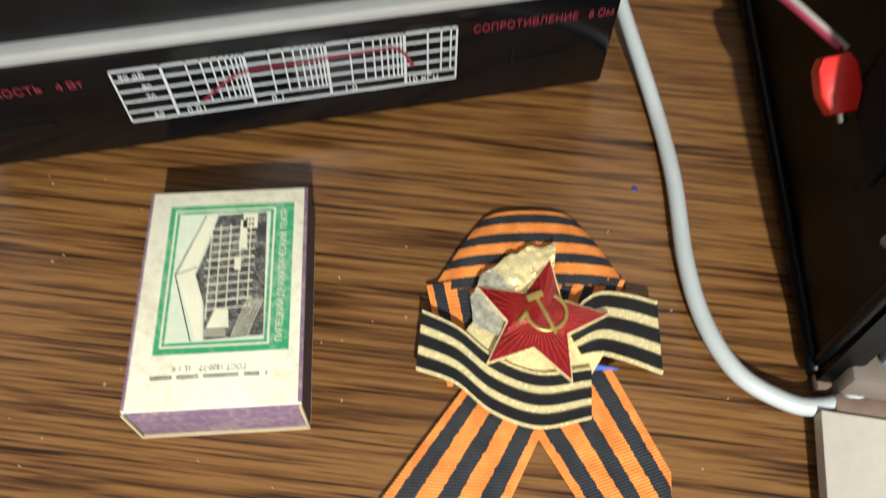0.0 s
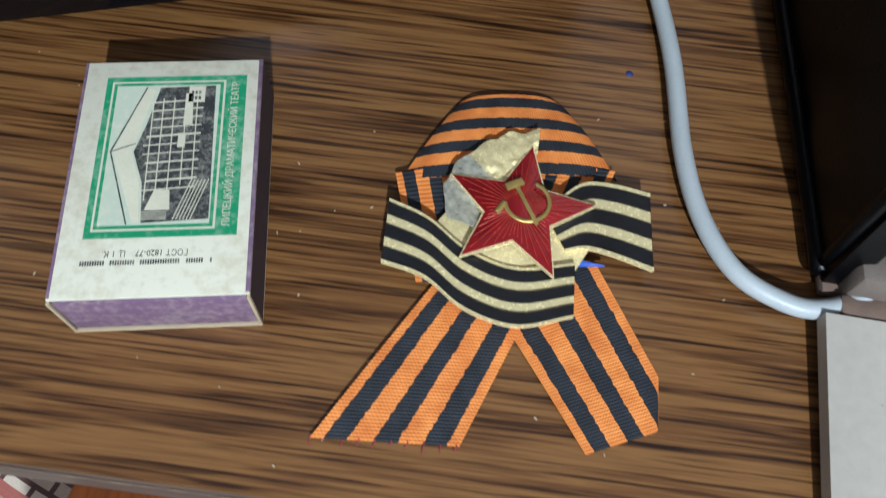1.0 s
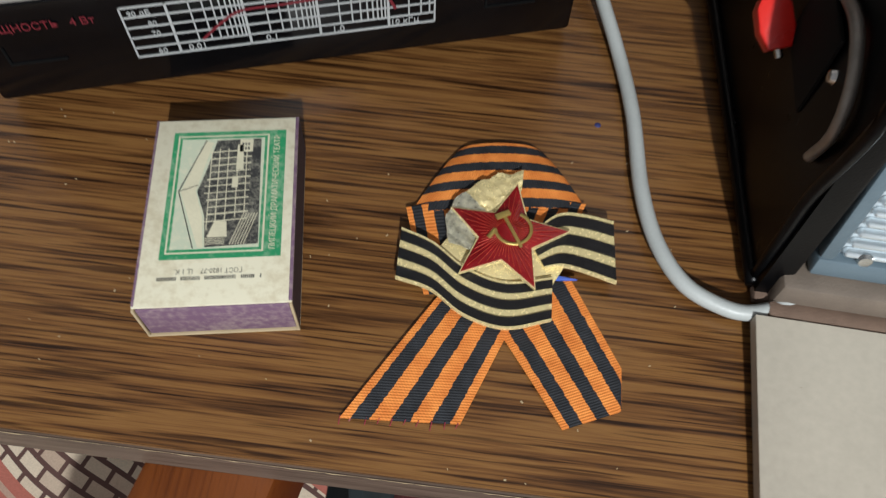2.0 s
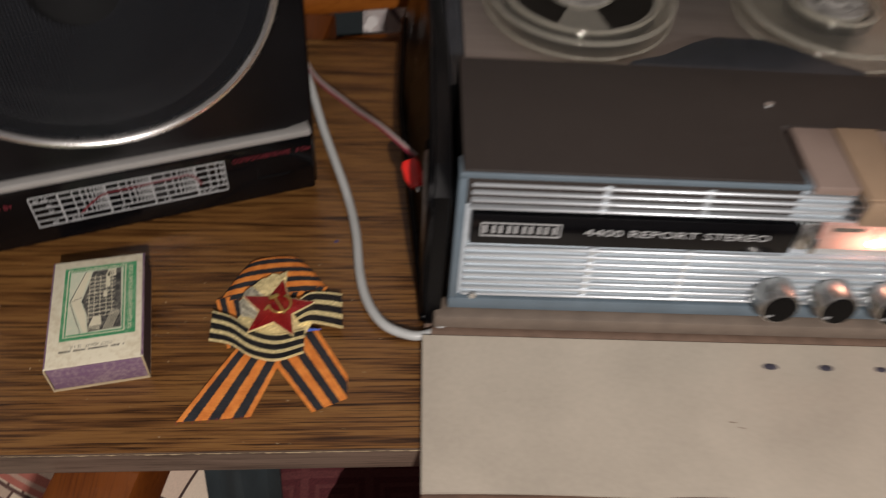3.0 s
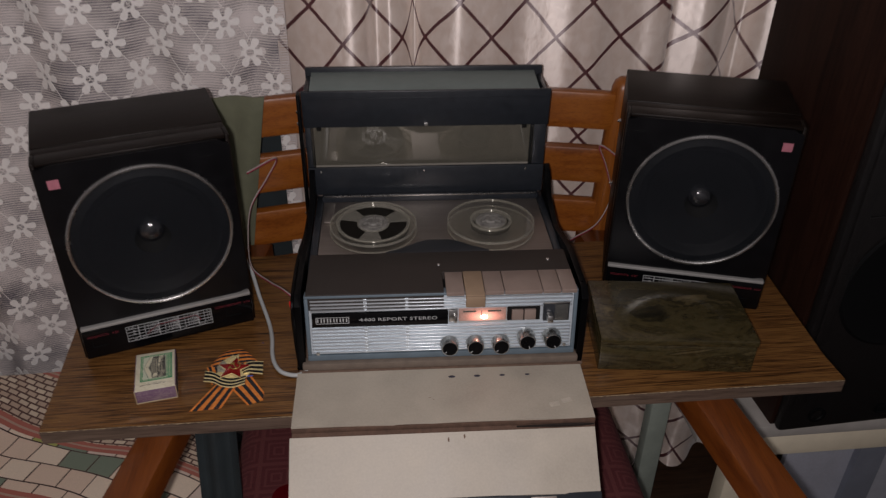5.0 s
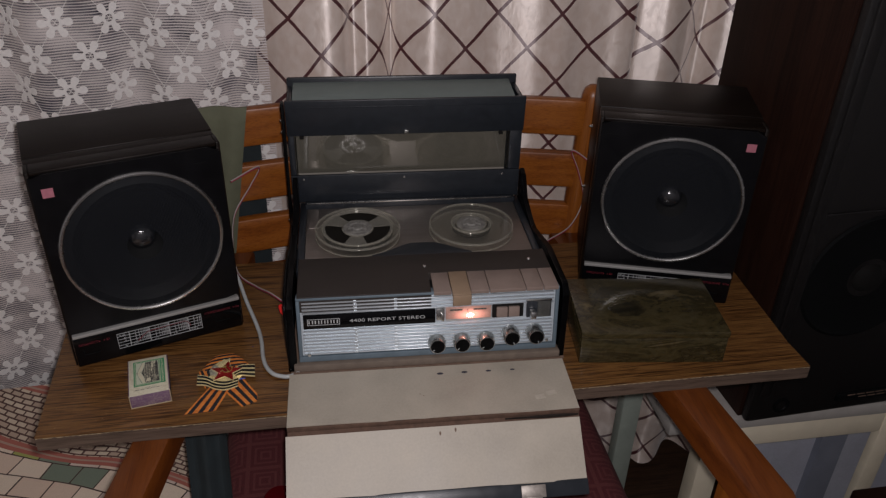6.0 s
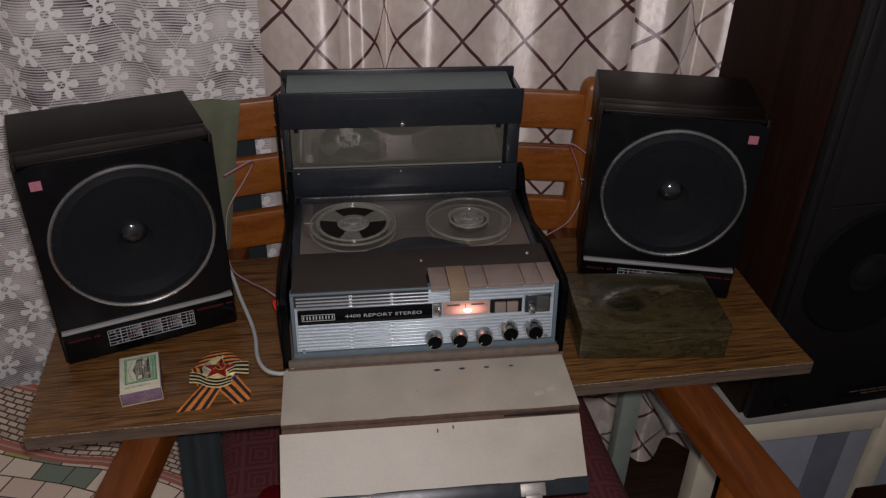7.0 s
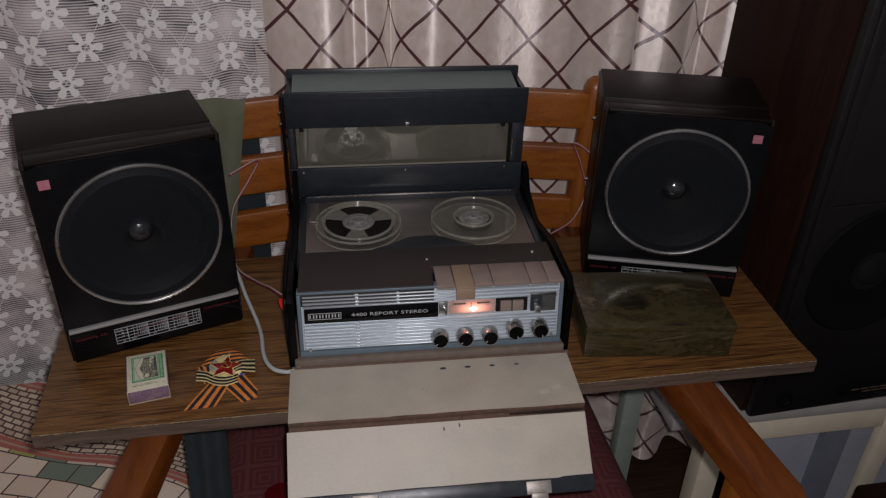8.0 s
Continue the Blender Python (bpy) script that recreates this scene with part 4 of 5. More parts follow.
def carrying_case():
    """The leather case round the recorder: sides, a folded-down front flap in two boards."""
    t = thing("carrying_case", pose(0.2455, 0.0625, 0.0, 0, 0, -2.2), "black and ivory leatherette recorder case, front flap folded down", "case")

    def flare(y, z):
        """How far the soft side panel stands off at its foot."""
        return 0.095 * min(max(0.0, y), 0.15) * max(0.0, 1 - z / 0.075)
    side = [(-0.004, 0.004), (0.03, 0.004), (0.06, 0.004), (0.09, 0.004), (0.12, 0.004), (0.15, 0.004), (RD + 0.004, 0.004), (RD + 0.010, 0.070), (RD + 0.006, 0.0735), (0.150, 0.0735), (0.082, 0.0895), (0.010, 0.0885), (0.000, 0.080)]
    for x, nm in ((-0.0095, "side_panel"), (RW + 0.0025, "side_panel")):
        p_ = prism([(y, z) for y, z in side], 0.0, 0.0070, 0.0012)
        p_.transform(Matrix(((0, 0, 1, x), (1, 0, 0, 0), (0, 1, 0, 0), (0, 0, 0, 1))))
        bmesh.ops.recalc_face_normals(p_, faces=p_.faces[:])
        if x < 0:
            for v in p_.verts:
                v.co.x -= flare(v.co.y, v.co.z)
        part(nm, p_, "matt", t, "black leatherette side")
        cheek = prism([(0.140, 0.0700), (RD - 0.002, 0.0700), (RD - 0.002, 0.1120), (0.222, 0.1080), (0.205, 0.0860), (0.175, 0.0770)], 0.0, 0.0060, 0.001)
        cheek.transform(Matrix(((0, 0, 1, x + 0.0005), (1, 0, 0, 0), (0, 1, 0, 0), (0, 0, 0, 1))))
        bmesh.ops.recalc_face_normals(cheek, faces=cheek.faces[:])
        part("hinge_cheek", cheek, "matt", t, "black cheek at the lid's hinge")
    part("base", rbox(-0.0095, -0.006, 0.0002, RW + 0.0095, RD + 0.006, 0.0040, 0.001), "suede", t)
    # piping on the left side
    part("piping", tube([(-0.0095, 0.0, 0.006), (-0.011, 0.0, 0.04), (-0.0105, 0.004, 0.086), (-0.0105, 0.080, 0.089), (-0.0105, 0.15, 0.0735), (-0.0105, RD, 0.073)], 0.0016, 50, 8), "matt", t)
    part("piping", tube([(-0.0098 - flare(y, 0.004), y, 0.0042) for y in (-0.002, 0.03, 0.06, 0.09, 0.12, 0.15, 0.20, RD)], 0.0021, 60, 8), "matt", t, "rounded black welt along the foot")
    part("strap", rbox(-0.0155, RD - 0.024, 0.006, -0.0120, RD - 0.012, 0.212, 0.0012), "matt", t, "black leather strap beside the lid")
    for y, z in ((0.0225, 0.057), (0.006, 0.080), (RD - 0.02, 0.19), (RD - 0.02, 0.176), (RD - 0.02, 0.060)):
        part("snap", moved(lathe([(0.0, -0.0018), (0.0014, -0.0014), (0.0020, 0.0)], 16), pose(-0.0100 - 0.4 * flare(y, z) if y < 0.1 else -0.0155, y, z, 0, 90, 0)), "chrome", t, "bright snap stud")
    part("socket_cover", tube([(-0.0112, 0.041, 0.066), (-0.0120, 0.024, 0.071), (-0.0118, 0.012, 0.066), (-0.0116, 0.007, 0.056), (-0.0112, 0.010, 0.044)], 0.0014, 40, 8), "latch", t, "dull metal socket cover bent outward")
    part("socket_plate", rbox(-0.0118, 0.026, 0.040, -0.0106, 0.052, 0.064, 0.0005), "felt", t, "dark socket plate")
    part("sill", rbox(-0.006, -0.0075, 0.002, RW + 0.004, 0.0045, 0.0140, 0.002), "foldgrey", t, "worn grey-brown leatherette sill")
    part("hinge_fold", rbox(-0.007, -0.0125, 0.0008, RW + 0.005, -0.0070, 0.0068, 0.0015), "suede", t, "brown suede fold")
    # first board: flat on the wooden board and over its edge

    def wavy(u, v):
        return (0.0008 * math.sin(9 * u + 1) + 0.0007 * math.sin(23 * u + 2)) * v

    def slab(x0, x1, ya, za, yb, zb, thick):
        return grid(24, 8, lambda u, v: (x0 + (x1 - x0) * u, ya + (yb - ya) * v + 0.0006 * math.sin(13 * u) * (v > 0.99), za + (zb - za) * v + wavy(u, v)), thick)
    part("flap_board", slab(-0.0105, RW + 0.0055, -0.0125, 0.0072, -0.0835, 0.0030, 0.0040), "hide", t, "worn ivory flap board with small ink dots")
    part("flap_edge", rbox(-0.0105, -0.0850, -0.0032, RW + 0.0055, -0.0828, 0.0022, 0.0008), "torn", t, "split brown board edge")
    part("hinge_gap", moved(rbox(-0.0103, -0.0060, -0.0020, RW + 0.0050, 0.0010, 0.0, 0.0008), pose(0, -0.0860, -0.0025, 35, 0, 0)), "torn", t, "frayed brown hinge")
    part("flap_board", slab(-0.0115, RW + 0.0035, -0.0920, -0.0012, -0.1365, -0.0400, 0.005), "hide", t, "worn ivory flap board, hanging down")
    part("split_edge", prism([(0.200, -0.0872), (0.225, -0.0868), (0.245, -0.0861), (0.262, -0.0864), (0.2740, -0.0872), (0.262, -0.0880), (0.240, -0.0882), (0.222, -0.0876)], -0.0040, -0.0010), "cover", t, "dark torn gap in the hinge")
    edge = part("flap_rim", moved(rbox(-0.0120, -0.014, -0.006, RW + 0.0045, 0.0015, 0.0015, 0.0015), pose(0, -0.1362, -0.0410, 44, 0, 0)), "dark_plastic", t, "black edge band of the flap")
    for x in (0.046, 0.208):
        part("latch", moved(joined(rbox(x, -0.013, 0.0012, x + 0.024, -0.001, 0.0030, 0.0008), rbox(x + 0.004, -0.018, 0.0005, x + 0.020, -0.0115, 0.0042, 0.001)), pose(0, -0.1362, -0.0410, 44, 0, 0)), "latch", edge, "small metal latch plate")
    for i in range(4):
        x = 0.1432 + 0.0253 * i
        part("ink_dot", moved(lathe([(0.0, 0.0003), (0.0022 - 0.0002 * i, 0.0002), (0.0030 - 0.0003 * i, 0.0)], 14), pose(x, -0.0240 - 0.0002 * i, 0.0066 + 0.0008 * math.sin(9 * (x + 0.0105) / 0.286 + 1) * 0.16) @ Matrix.Diagonal((1.2, 0.62, 1, 1))), "inkdot", t)
    for x, y in ((0.060, -0.052), (0.0, -0.030)):
        part("ink_dot", moved(lathe([(0.0, 0.0002), (0.0005, 0.0001), (0.0008, 0.0)], 10), pose(x, y, 0.0072 + (y + 0.0125) * 0.056)), "suede", t)
    for x, y, a in ((0.2395, -0.0660, 8), (0.2520, -0.0615, 14)):
        part("pale_mark", moved(rbox(-0.005, -0.003, 0, 0.005, 0.003, 0.0003, 0.0001, 1), pose(x, y, 0.0074 + (y + 0.0125) * 0.056, 0, 0, a)), "pale_patch", t, "pale rubbed patch")
    rn = random.Random(11)
    for k in range(5):
        x, y = rn.uniform(0.0, 0.265), rn.uniform(-0.078, -0.030)
        part("scuff", moved(lathe([(0.0, 0.0002), (0.0002, 0.0001), (0.0004, 0.0)], 8), pose(x, y, 0.0070 + (y + 0.0125) * 0.056) @ Matrix.Diagonal((rn.uniform(0.8, 3.0), 0.7, 1, 1))), "suede", t)
    for x, f in ((0.135, 0.12), (0.150, 0.08)):
        y, z = -0.0920 - 0.0445 * f, -0.0012 - 0.0388 * f
        part("scuff", moved(lathe([(0.0, 0.0003), (0.0007, 0.0002), (0.0011, 0.0)], 10), pose(x, y, z + 0.0006, 41, 0, 0) @ Matrix.Diagonal((0.8, 1.9, 1, 1))), "suede", t)
    return t


# ---- matchbox ----
def matchbox():
    w, l, h = 0.0383, 0.0568, 0.0152
    t = thing("matchbox", pose(0.0822, 0.0278, 0.0, 0, 0, 10.2), "worn old matchbox with a green-framed paper label", "matchbox")
    part("sleeve", joined(rbox(0, 0.0006, h - 0.0007, w, l, h, 0.0003), rbox(0, 0.0006, 0.0, w, l, 0.0007, 0.0003)), "paper", t, "yellowed paper sleeve")
    part("side_strip", rbox(0, 0.0006, 0.0007, 0.0006, l, h - 0.0007), "lilac", t)
    part("side_strip", rbox(w - 0.0006, 0.0006, 0.0007, w, l, h - 0.0007), "striker", t, "dark brown striking side")
    part("tray", rbox(0.0008, 0.0002, 0.0009, w - 0.0008, l - 0.0004, h - 0.0009, 0.0004), "lilac", t, "lilac inner tray end")
    part("card_rim", joined(rbox(0.0, -0.0003, 0.0, w, 0.0010, 0.0006, 0.0002), rbox(w - 0.0007, -0.0002, 0.0004, w, 0.0010, h - 0.0004, 0.0002), rbox(0.0, -0.0002, 0.0004, 0.0007, 0.0010, h - 0.0004, 0.0002)), "card", t, "raw card edges")
    for xa, xb in ((0.0, 0.0007), (w - 0.0009, w)):
        part("worn_edge", rbox(xa, 0.001, h - 0.0003, xb, l, h + 0.00004, 0.0001), "lilac", t, "rubbed lilac edge")
    e = 0.00005

    def patch(u0, v0, u1, v1, k):
        return rbox(u0 * w, v0 * l, h - 0.0001, u1 * w, v1 * l, h + e * k)

    def quad(pts, k):
        return prism([(u * w, v * l) for u, v in pts], h - 0.0001, h + e * k)
    lab = part("label", patch(0.135, 0.235, 0.915, 0.925, 1), "green", t, "green printed frame")
    part("inner_line", patch(0.168, 0.262, 0.80, 0.902, 2), "cream_ink", lab)
    part("inner_green", patch(0.180, 0.270, 0.788, 0.894, 3), "green", lab)
    part("picture", patch(0.198, 0.283, 0.77, 0.881, 4), "pale", lab, "printed picture of a glass-fronted theatre")
    part("building", joined(quad([(0.44, 0.870), (0.745, 0.875), (0.765, 0.300), (0.42, 0.290), (0.40, 0.45), (0.335, 0.585), (0.385, 0.70)], 5)), "ink", lab)
    part("roof", joined(quad([(0.36, 0.868), (0.415, 0.86), (0.345, 0.640), (0.325, 0.590), (0.385, 0.450), (0.410, 0.290), (0.375, 0.290), (0.225, 0.585)], 5)), "cream_ink", lab)

    def stroke(a, b, wd, k):
        ax, ay, bx, by = a[0] * w, a[1] * l, b[0] * w, b[1] * l
        d = Vector((bx - ax, by - ay)).normalized()
        nx, ny = -d.y * wd / 2, d.x * wd / 2
        return prism([(ax + nx, ay + ny), (bx + nx, by + ny), (bx - nx, by - ny), (ax - nx, ay - ny)], h - 0.0001, h + e * k)
    part("outline", joined(stroke((0.365, 0.872), (0.212, 0.588), 0.00028, 6), stroke((0.212, 0.588), (0.345, 0.287), 0.00028, 6), stroke((0.34, 0.62), (0.215, 0.588), 0.0002, 6)), "ink", lab)
    rnd = random.Random(8)
    bars = []
    for i in range(11):
        v = 0.42 + 0.038 * i
        bars.append(stroke((0.40 + 0.02 * math.sin(i), v), (0.685, v + 0.012), 0.00022 + 0.0002 * rnd.random(), 6))
    for i, u in enumerate((0.42, 0.475, 0.535, 0.60, 0.66)):
        bars.append(stroke((u, 0.38 + 0.02 * i), (u - 0.01, 0.82), 0.00022, 7))
    bars += [quad([(0.585, 0.70), (0.635, 0.70), (0.625, 0.84), (0.585, 0.84)], 8), quad([(0.565, 0.60), (0.605, 0.60), (0.605, 0.66), (0.565, 0.66)], 8),
             quad([(0.43, 0.34), (0.56, 0.34), (0.55, 0.42), (0.47, 0.42)], 8), quad([(0.60, 0.80), (0.69, 0.80), (0.69, 0.87), (0.60, 0.87)], 8)]
    bars += [stroke((0.58 + 0.018 * i, 0.30), (0.66 + 0.018 * i, 0.46), 0.00018, 7) for i in range(6)]
    bars += [stroke((0.41, 0.305 + 0.009 * i), (0.545, 0.305 + 0.009 * i), 0.00012, 7) for i in range(4)]
    tagged(part("facade_drawing", joined(*bars), "cream_ink", lab), kind="stuff")
    part("windows", joined(*[quad([(0.615 + 0.02 * i, 0.81 + 0.025 * j), (0.628 + 0.02 * i, 0.81 + 0.025 * j), (0.628 + 0.02 * i, 0.825 + 0.025 * j), (0.615 + 0.02 * i, 0.825 + 0.025 * j)], 9) for i in range(3) for j in range(2)]), "ink", lab)
    writing("ЛИПЕЦКИЙ ДРАМАТИЧЕСКИЙ ТЕАТР", 0.0022, pose(0.857 * w, 0.580 * l, h + e * 2, 0, 0, 90), "cream_ink", lab, stretch=0.86, depth=0.00003)
    writing("ГОСТ 1820-77    Ц. 1 К.", 0.0019, pose(0.46 * w, 0.176 * l, h, 0, 0, 180), "ink", t, stretch=0.85, depth=0.00006)
    wds = [(0.14, 0.27), (0.29, 0.42), (0.44, 0.64), (0.67, 0.76), (0.79, 0.81)]
    part("small_print", joined(*[patch(a + 0.0125 * k, 0.133, a + 0.0125 * k + 0.0085, 0.150, 1) for a, b in wds for k in range(max(1, int((b - a) / 0.0125)))]), "ink", t)


# ---- ribbon bow and badge ----
def ribbon_bow():
    t = thing("ribbon_bow", Matrix.Diagonal((1, 1, 0.62, 1)), "orange and black striped ribbon bow lying on the board", "ribbon")
    W = 0.0245

    def lerp2(a, b, f):
        return (a[0] + (b[0] - a[0]) * f, a[1] + (b[1] - a[1]) * f)
    # loop: a band whose corners are folded under
    tl, tr, bl, br = (0.1543, 0.0960), (0.1772, 0.0990), (0.1428, 0.0718), (0.1922, 0.0792)

    def loop(u, v):
        bow = 0.0012 * math.sin(math.pi * u)
        a, b = lerp2(tl, bl, v ** 0.92), lerp2(tr, br, v ** 0.85)
        x, y = lerp2(a, b, u)
        a2, b2 = lerp2(tl, bl, v), lerp2(tr, br, v)
        y = lerp2(a2, b2, u)[1] + bow
        return (x, y, 0.0045 + 0.0010 * math.sin(math.pi * v) - 0.0025 * abs(2 * u - 1) ** 6)
    part("loop", grid(40, 24, loop, 0.0005, lambda u, v: (0.05 * u, 0.03 + 1.22 * v)), "ribbon", t)

    def side(p0, p1, q0, q1, z0, z1):
        return grid(14, 14, lambda u, v: (*lerp2(lerp2(p0, p1, u), lerp2(q0, q1, u), v), z0 + (z1 - z0) * u + 0.0004 * math.sin(5 * v)), 0.0005, lambda u, v: (0.022 * u, v))
    part("fold", side((0.1418, 0.0735), (0.150, 0.048), (0.1585, 0.0785), (0.166, 0.050), 0.0036, 0.0022), "ribbon", t)
    part("fold", side((0.1915, 0.0812), (0.182, 0.054), (0.175, 0.081), (0.168, 0.052), 0.0036, 0.0022), "ribbon", t)

    def tail(a0, a1, b0, b1, z, clip=None):
        def f(u, v):
            x, y = lerp2(lerp2(a0, a1, u), lerp2(b0, b1, u), v)
            zz = z + 0.0007 * math.sin(3 * u + 2 * v) + 0.0006
            if clip and x > clip:
                over = x - clip
                x, zz = clip + 0.03 * over, zz - 0.0003 * min(1, over / 0.004)
            return (x, y, zz)
        return grid(30, 24, f, 0.0005, lambda u, v: (0.045 * u, v))
    part("tail", tail((0.1560, 0.0520), (0.1342, 0.0126), (0.1778, 0.0530), (0.1633, 0.0148), 0.0012), "ribbon", t, "ribbon end cut on the slant")
    part("tail", tail((0.1662, 0.0460), (0.1880, 0.0165), (0.1880, 0.0580), (0.2075, 0.0255), 0.0004, 0.2022), "ribbon", t, "ribbon end with a turned edge")
    fr = random.Random(2)
    fuzz = [tube([(0.1342 + 0.0286 * k / 9, 0.0133 + 0.0016 * k / 9, 0.0016), (0.1342 + 0.0286 * k / 9 + fr.uniform(-0.001, 0.0), 0.0122 + 0.0016 * k / 9 - fr.uniform(0, 0.0012), 0.0010)], 0.0001, 3, 4) for k in range(10)]
    part("frayed_ends", joined(*fuzz), "wire_red", t)


def strip_between(up, lo, v0, v1, z, thick, n=30, rise=0.0):
    A, B = spline([(*q, 0) for q in up], n), spline([(*q, 0) for q in lo], n)

    def f(u, v):
        i = round(u * n)
        k = v0 + (v1 - v0) * v
        c = A[i].lerp(B[i], k)
        return (c.x, c.y, z + rise * math.sin(math.pi * k) + 0.0006 * math.sin(7 * u))
    bm = grid(n, 4, f, thick)
    return bm


def badge():
    t = thing("star_badge", pose(0.0018, 0.0010, 0) @ Matrix.Diagonal((1, 1, 0.66, 1)), "gilt enamel badge with red star and striped banner on ribbon", "badge")
    up = [(0.1400, 0.0640), (0.1490, 0.0605), (0.1580, 0.0545), (0.1690, 0.0515), (0.1812, 0.0540)]
    lo = [(0.1405, 0.0490), (0.1500, 0.0465), (0.1590, 0.0408), (0.1700, 0.0385), (0.1815, 0.0420)]
    up2 = [(0.1740, 0.0655), (0.1815, 0.0735), (0.1890, 0.0748), (0.1968, 0.0732)]
    lo2 = [(0.1790, 0.0570), (0.1840, 0.0580), (0.1905, 0.0572), (0.1978, 0.0548)]
    for a, b in ((up, lo), (up2, lo2)):
        pl = part("banner", strip_between(a, b, 0, 1, 0.0072, 0.0012), "gold", t, "gilt waving banner")
        for v0, v1 in ((0.045, 0.235), (0.40, 0.60), (0.765, 0.955)):
            part("stripe", strip_between(a, b, v0, v1, 0.0079, 0.0006), "enamel", pl, "black enamel stripe")
        for v0, v1 in ((-0.01, 0.03), (0.97, 1.01)):
            part("edge", strip_between(a, b, v0, v1, 0.0082, 0.0008), "gold", pl)
    part("backing", prism([(0.1500, 0.0590), (0.1580, 0.0525), (0.1690, 0.0495), (0.1810, 0.0520), (0.1850, 0.0600), (0.1800, 0.0690), (0.1680, 0.0740), (0.1560, 0.0690)], 0.0052, 0.0064, 0.0003), "gold", t, "gilt back plate")
    # crumpled leaf behind the star
    rnd = random.Random(4)
    outer = spline([(0.1532, 0.0610, 0), (0.1515, 0.0675, 0), (0.1532, 0.0745, 0), (0.1585, 0.0805, 0), (0.1640, 0.0842, 0), (0.1716, 0.0866, 0)], 44)
    inner = spline([(0.1600, 0.0590, 0), (0.1600, 0.0640, 0), (0.1620, 0.0690, 0), (0.1650, 0.0720, 0), (0.1690, 0.0750, 0), (0.1712, 0.0800, 0)], 44)

    def leaf(a, b):
        def f(u, v):
            i = a + round(u * (b - a))
            c = outer[i].lerp(inner[i], v)
            tooth = 0.0003 * math.sin(i * 0.75) * (1 - v) ** 2
            rib = 0.0003 * math.sin(i * 0.9 + 6 * v)
            return (c.x - tooth, c.y + tooth, 0.0086 + rib + 0.0008 * math.sin(math.pi * v) + 0.0009 * noise.noise((c.x * 700, c.y * 700, 0)))
        return grid(b - a, 10, f, 0.0006)
    part("leaf", leaf(0, 22), "silver", t, "crumpled silvered leaf")
    part("leaf", leaf(22, 44), "gold", t, "crumpled gilt leaf")
    # star
    cx, cy, R, r0 = 0.1682, 0.0645, 0.0166, 0.0074
    turn = radians(84)

    def star(R_, r_, zt, zc, floor):
        bm = bmesh.new()
        top = bm.verts.new((cx, cy, zc))
        ring, low = [], []
        for k in range(10):
            a = turn + k * math.pi / 5
            rr = R_ if k % 2 == 0 else r_
            ring.append(bm.verts.new((cx + rr * math.cos(a), cy + rr * math.sin(a), zt if k % 2 == 0 else zt + 0.0004)))
            low.append(bm.verts.new((cx + rr * math.cos(a), cy + rr * math.sin(a), floor)))
        for k in range(10):
            n = (k + 1) % 10
            bm.faces.new((top, ring[k], ring[n]))
            bm.faces.new((ring[k], low[k], low[n], ring[n]))
        bmesh.ops.recalc_face_normals(bm, faces=bm.faces[:])
        return bm
    st = part("star_rim", star(R + 0.0007, r0 + 0.0005, 0.0098, 0.0100, 0.0085), "gold", t, "gilt rim of the star")
    part("star", star(R, r0, 0.0101, 0.0128, 0.0090), "red", t, "translucent red enamel star")
    rays = []
    for k in range(50):
        a = turn + k * 2 * math.pi / 50
        loc = abs(((a - turn) / (2 * math.pi / 5)) % 1 - 0.5) * 2
        rr = r0 + (R - r0) * loc ** 1.6
        z_edge = 0.0105 + 0.0003
        rays.append(tube([(cx + 0.003 * math.cos(a), cy + 0.003 * math.sin(a), 0.01245), (cx + rr * 0.86 * math.cos(a), cy + rr * 0.86 * math.sin(a), z_edge + 0.0001)], 0.00012, 2, 4))
    tagged(part("ray_relief", joined(*rays), "rays", t), kind="stuff")
    # crossed tool emblem
    ex, ey, ez = 0.1697, 0.0660, 0.0127
    arc = [(ex + 0.0048 * math.cos(a), ey + 0.0048 * math.sin(a), ez - 0.0002) for a in [radians(d) for d in range(70, -171, -20)]]
    part("sickle", joined(tube(arc, 0.00048, 50, 8), tube([(ex - 0.0047, ey - 0.0008, ez - 0.0003), (ex - 0.0063, ey - 0.0034, ez - 0.0009)], 0.0007, 6, 8)), "oldgold", t, "gilt curved emblem")
    part("hammer", moved(joined(rbox(-0.0006, -0.0085, 0, 0.0006, 0.0050, 0.0011, 0.0003), rbox(-0.0030, 0.0042, 0, 0.0024, 0.0064, 0.0014, 0.0003)), pose(ex - 0.0008, ey + 0.0002, ez - 0.0004, 0, 0, 30) @ Matrix.Scale(0.78, 4)), "oldgold", t)
    bit = thing("blue_chip", pose(0.1862, 0.0565, 0.0022), "small bright blue plastic chip under the badge", "plastic chip")
    part("chip", prism([(-0.004, 0.0010), (0.0036, 0.0002), (-0.0035, -0.0008)], 0.0, 0.001, 0.0002), "bluebit", bit)


# ---- onyx box ----
def onyx_box():
    t = thing("stone_box", pose(0.5375, 0.0365, 0.0, 0, 0, -7.0), "heavy dark green onyx stone box with a flat lid", "box")
    w, d, h = 0.159, 0.103, 0.0415
    part("base", rbox(0.001, 0.001, 0, w - 0.001, d - 0.001, 0.0328, 0.0015), "onyx", t)
    part("lid", rbox(0, 0, 0.0331, w, d, h, 0.0018), "onyx", t, "polished veined lid")


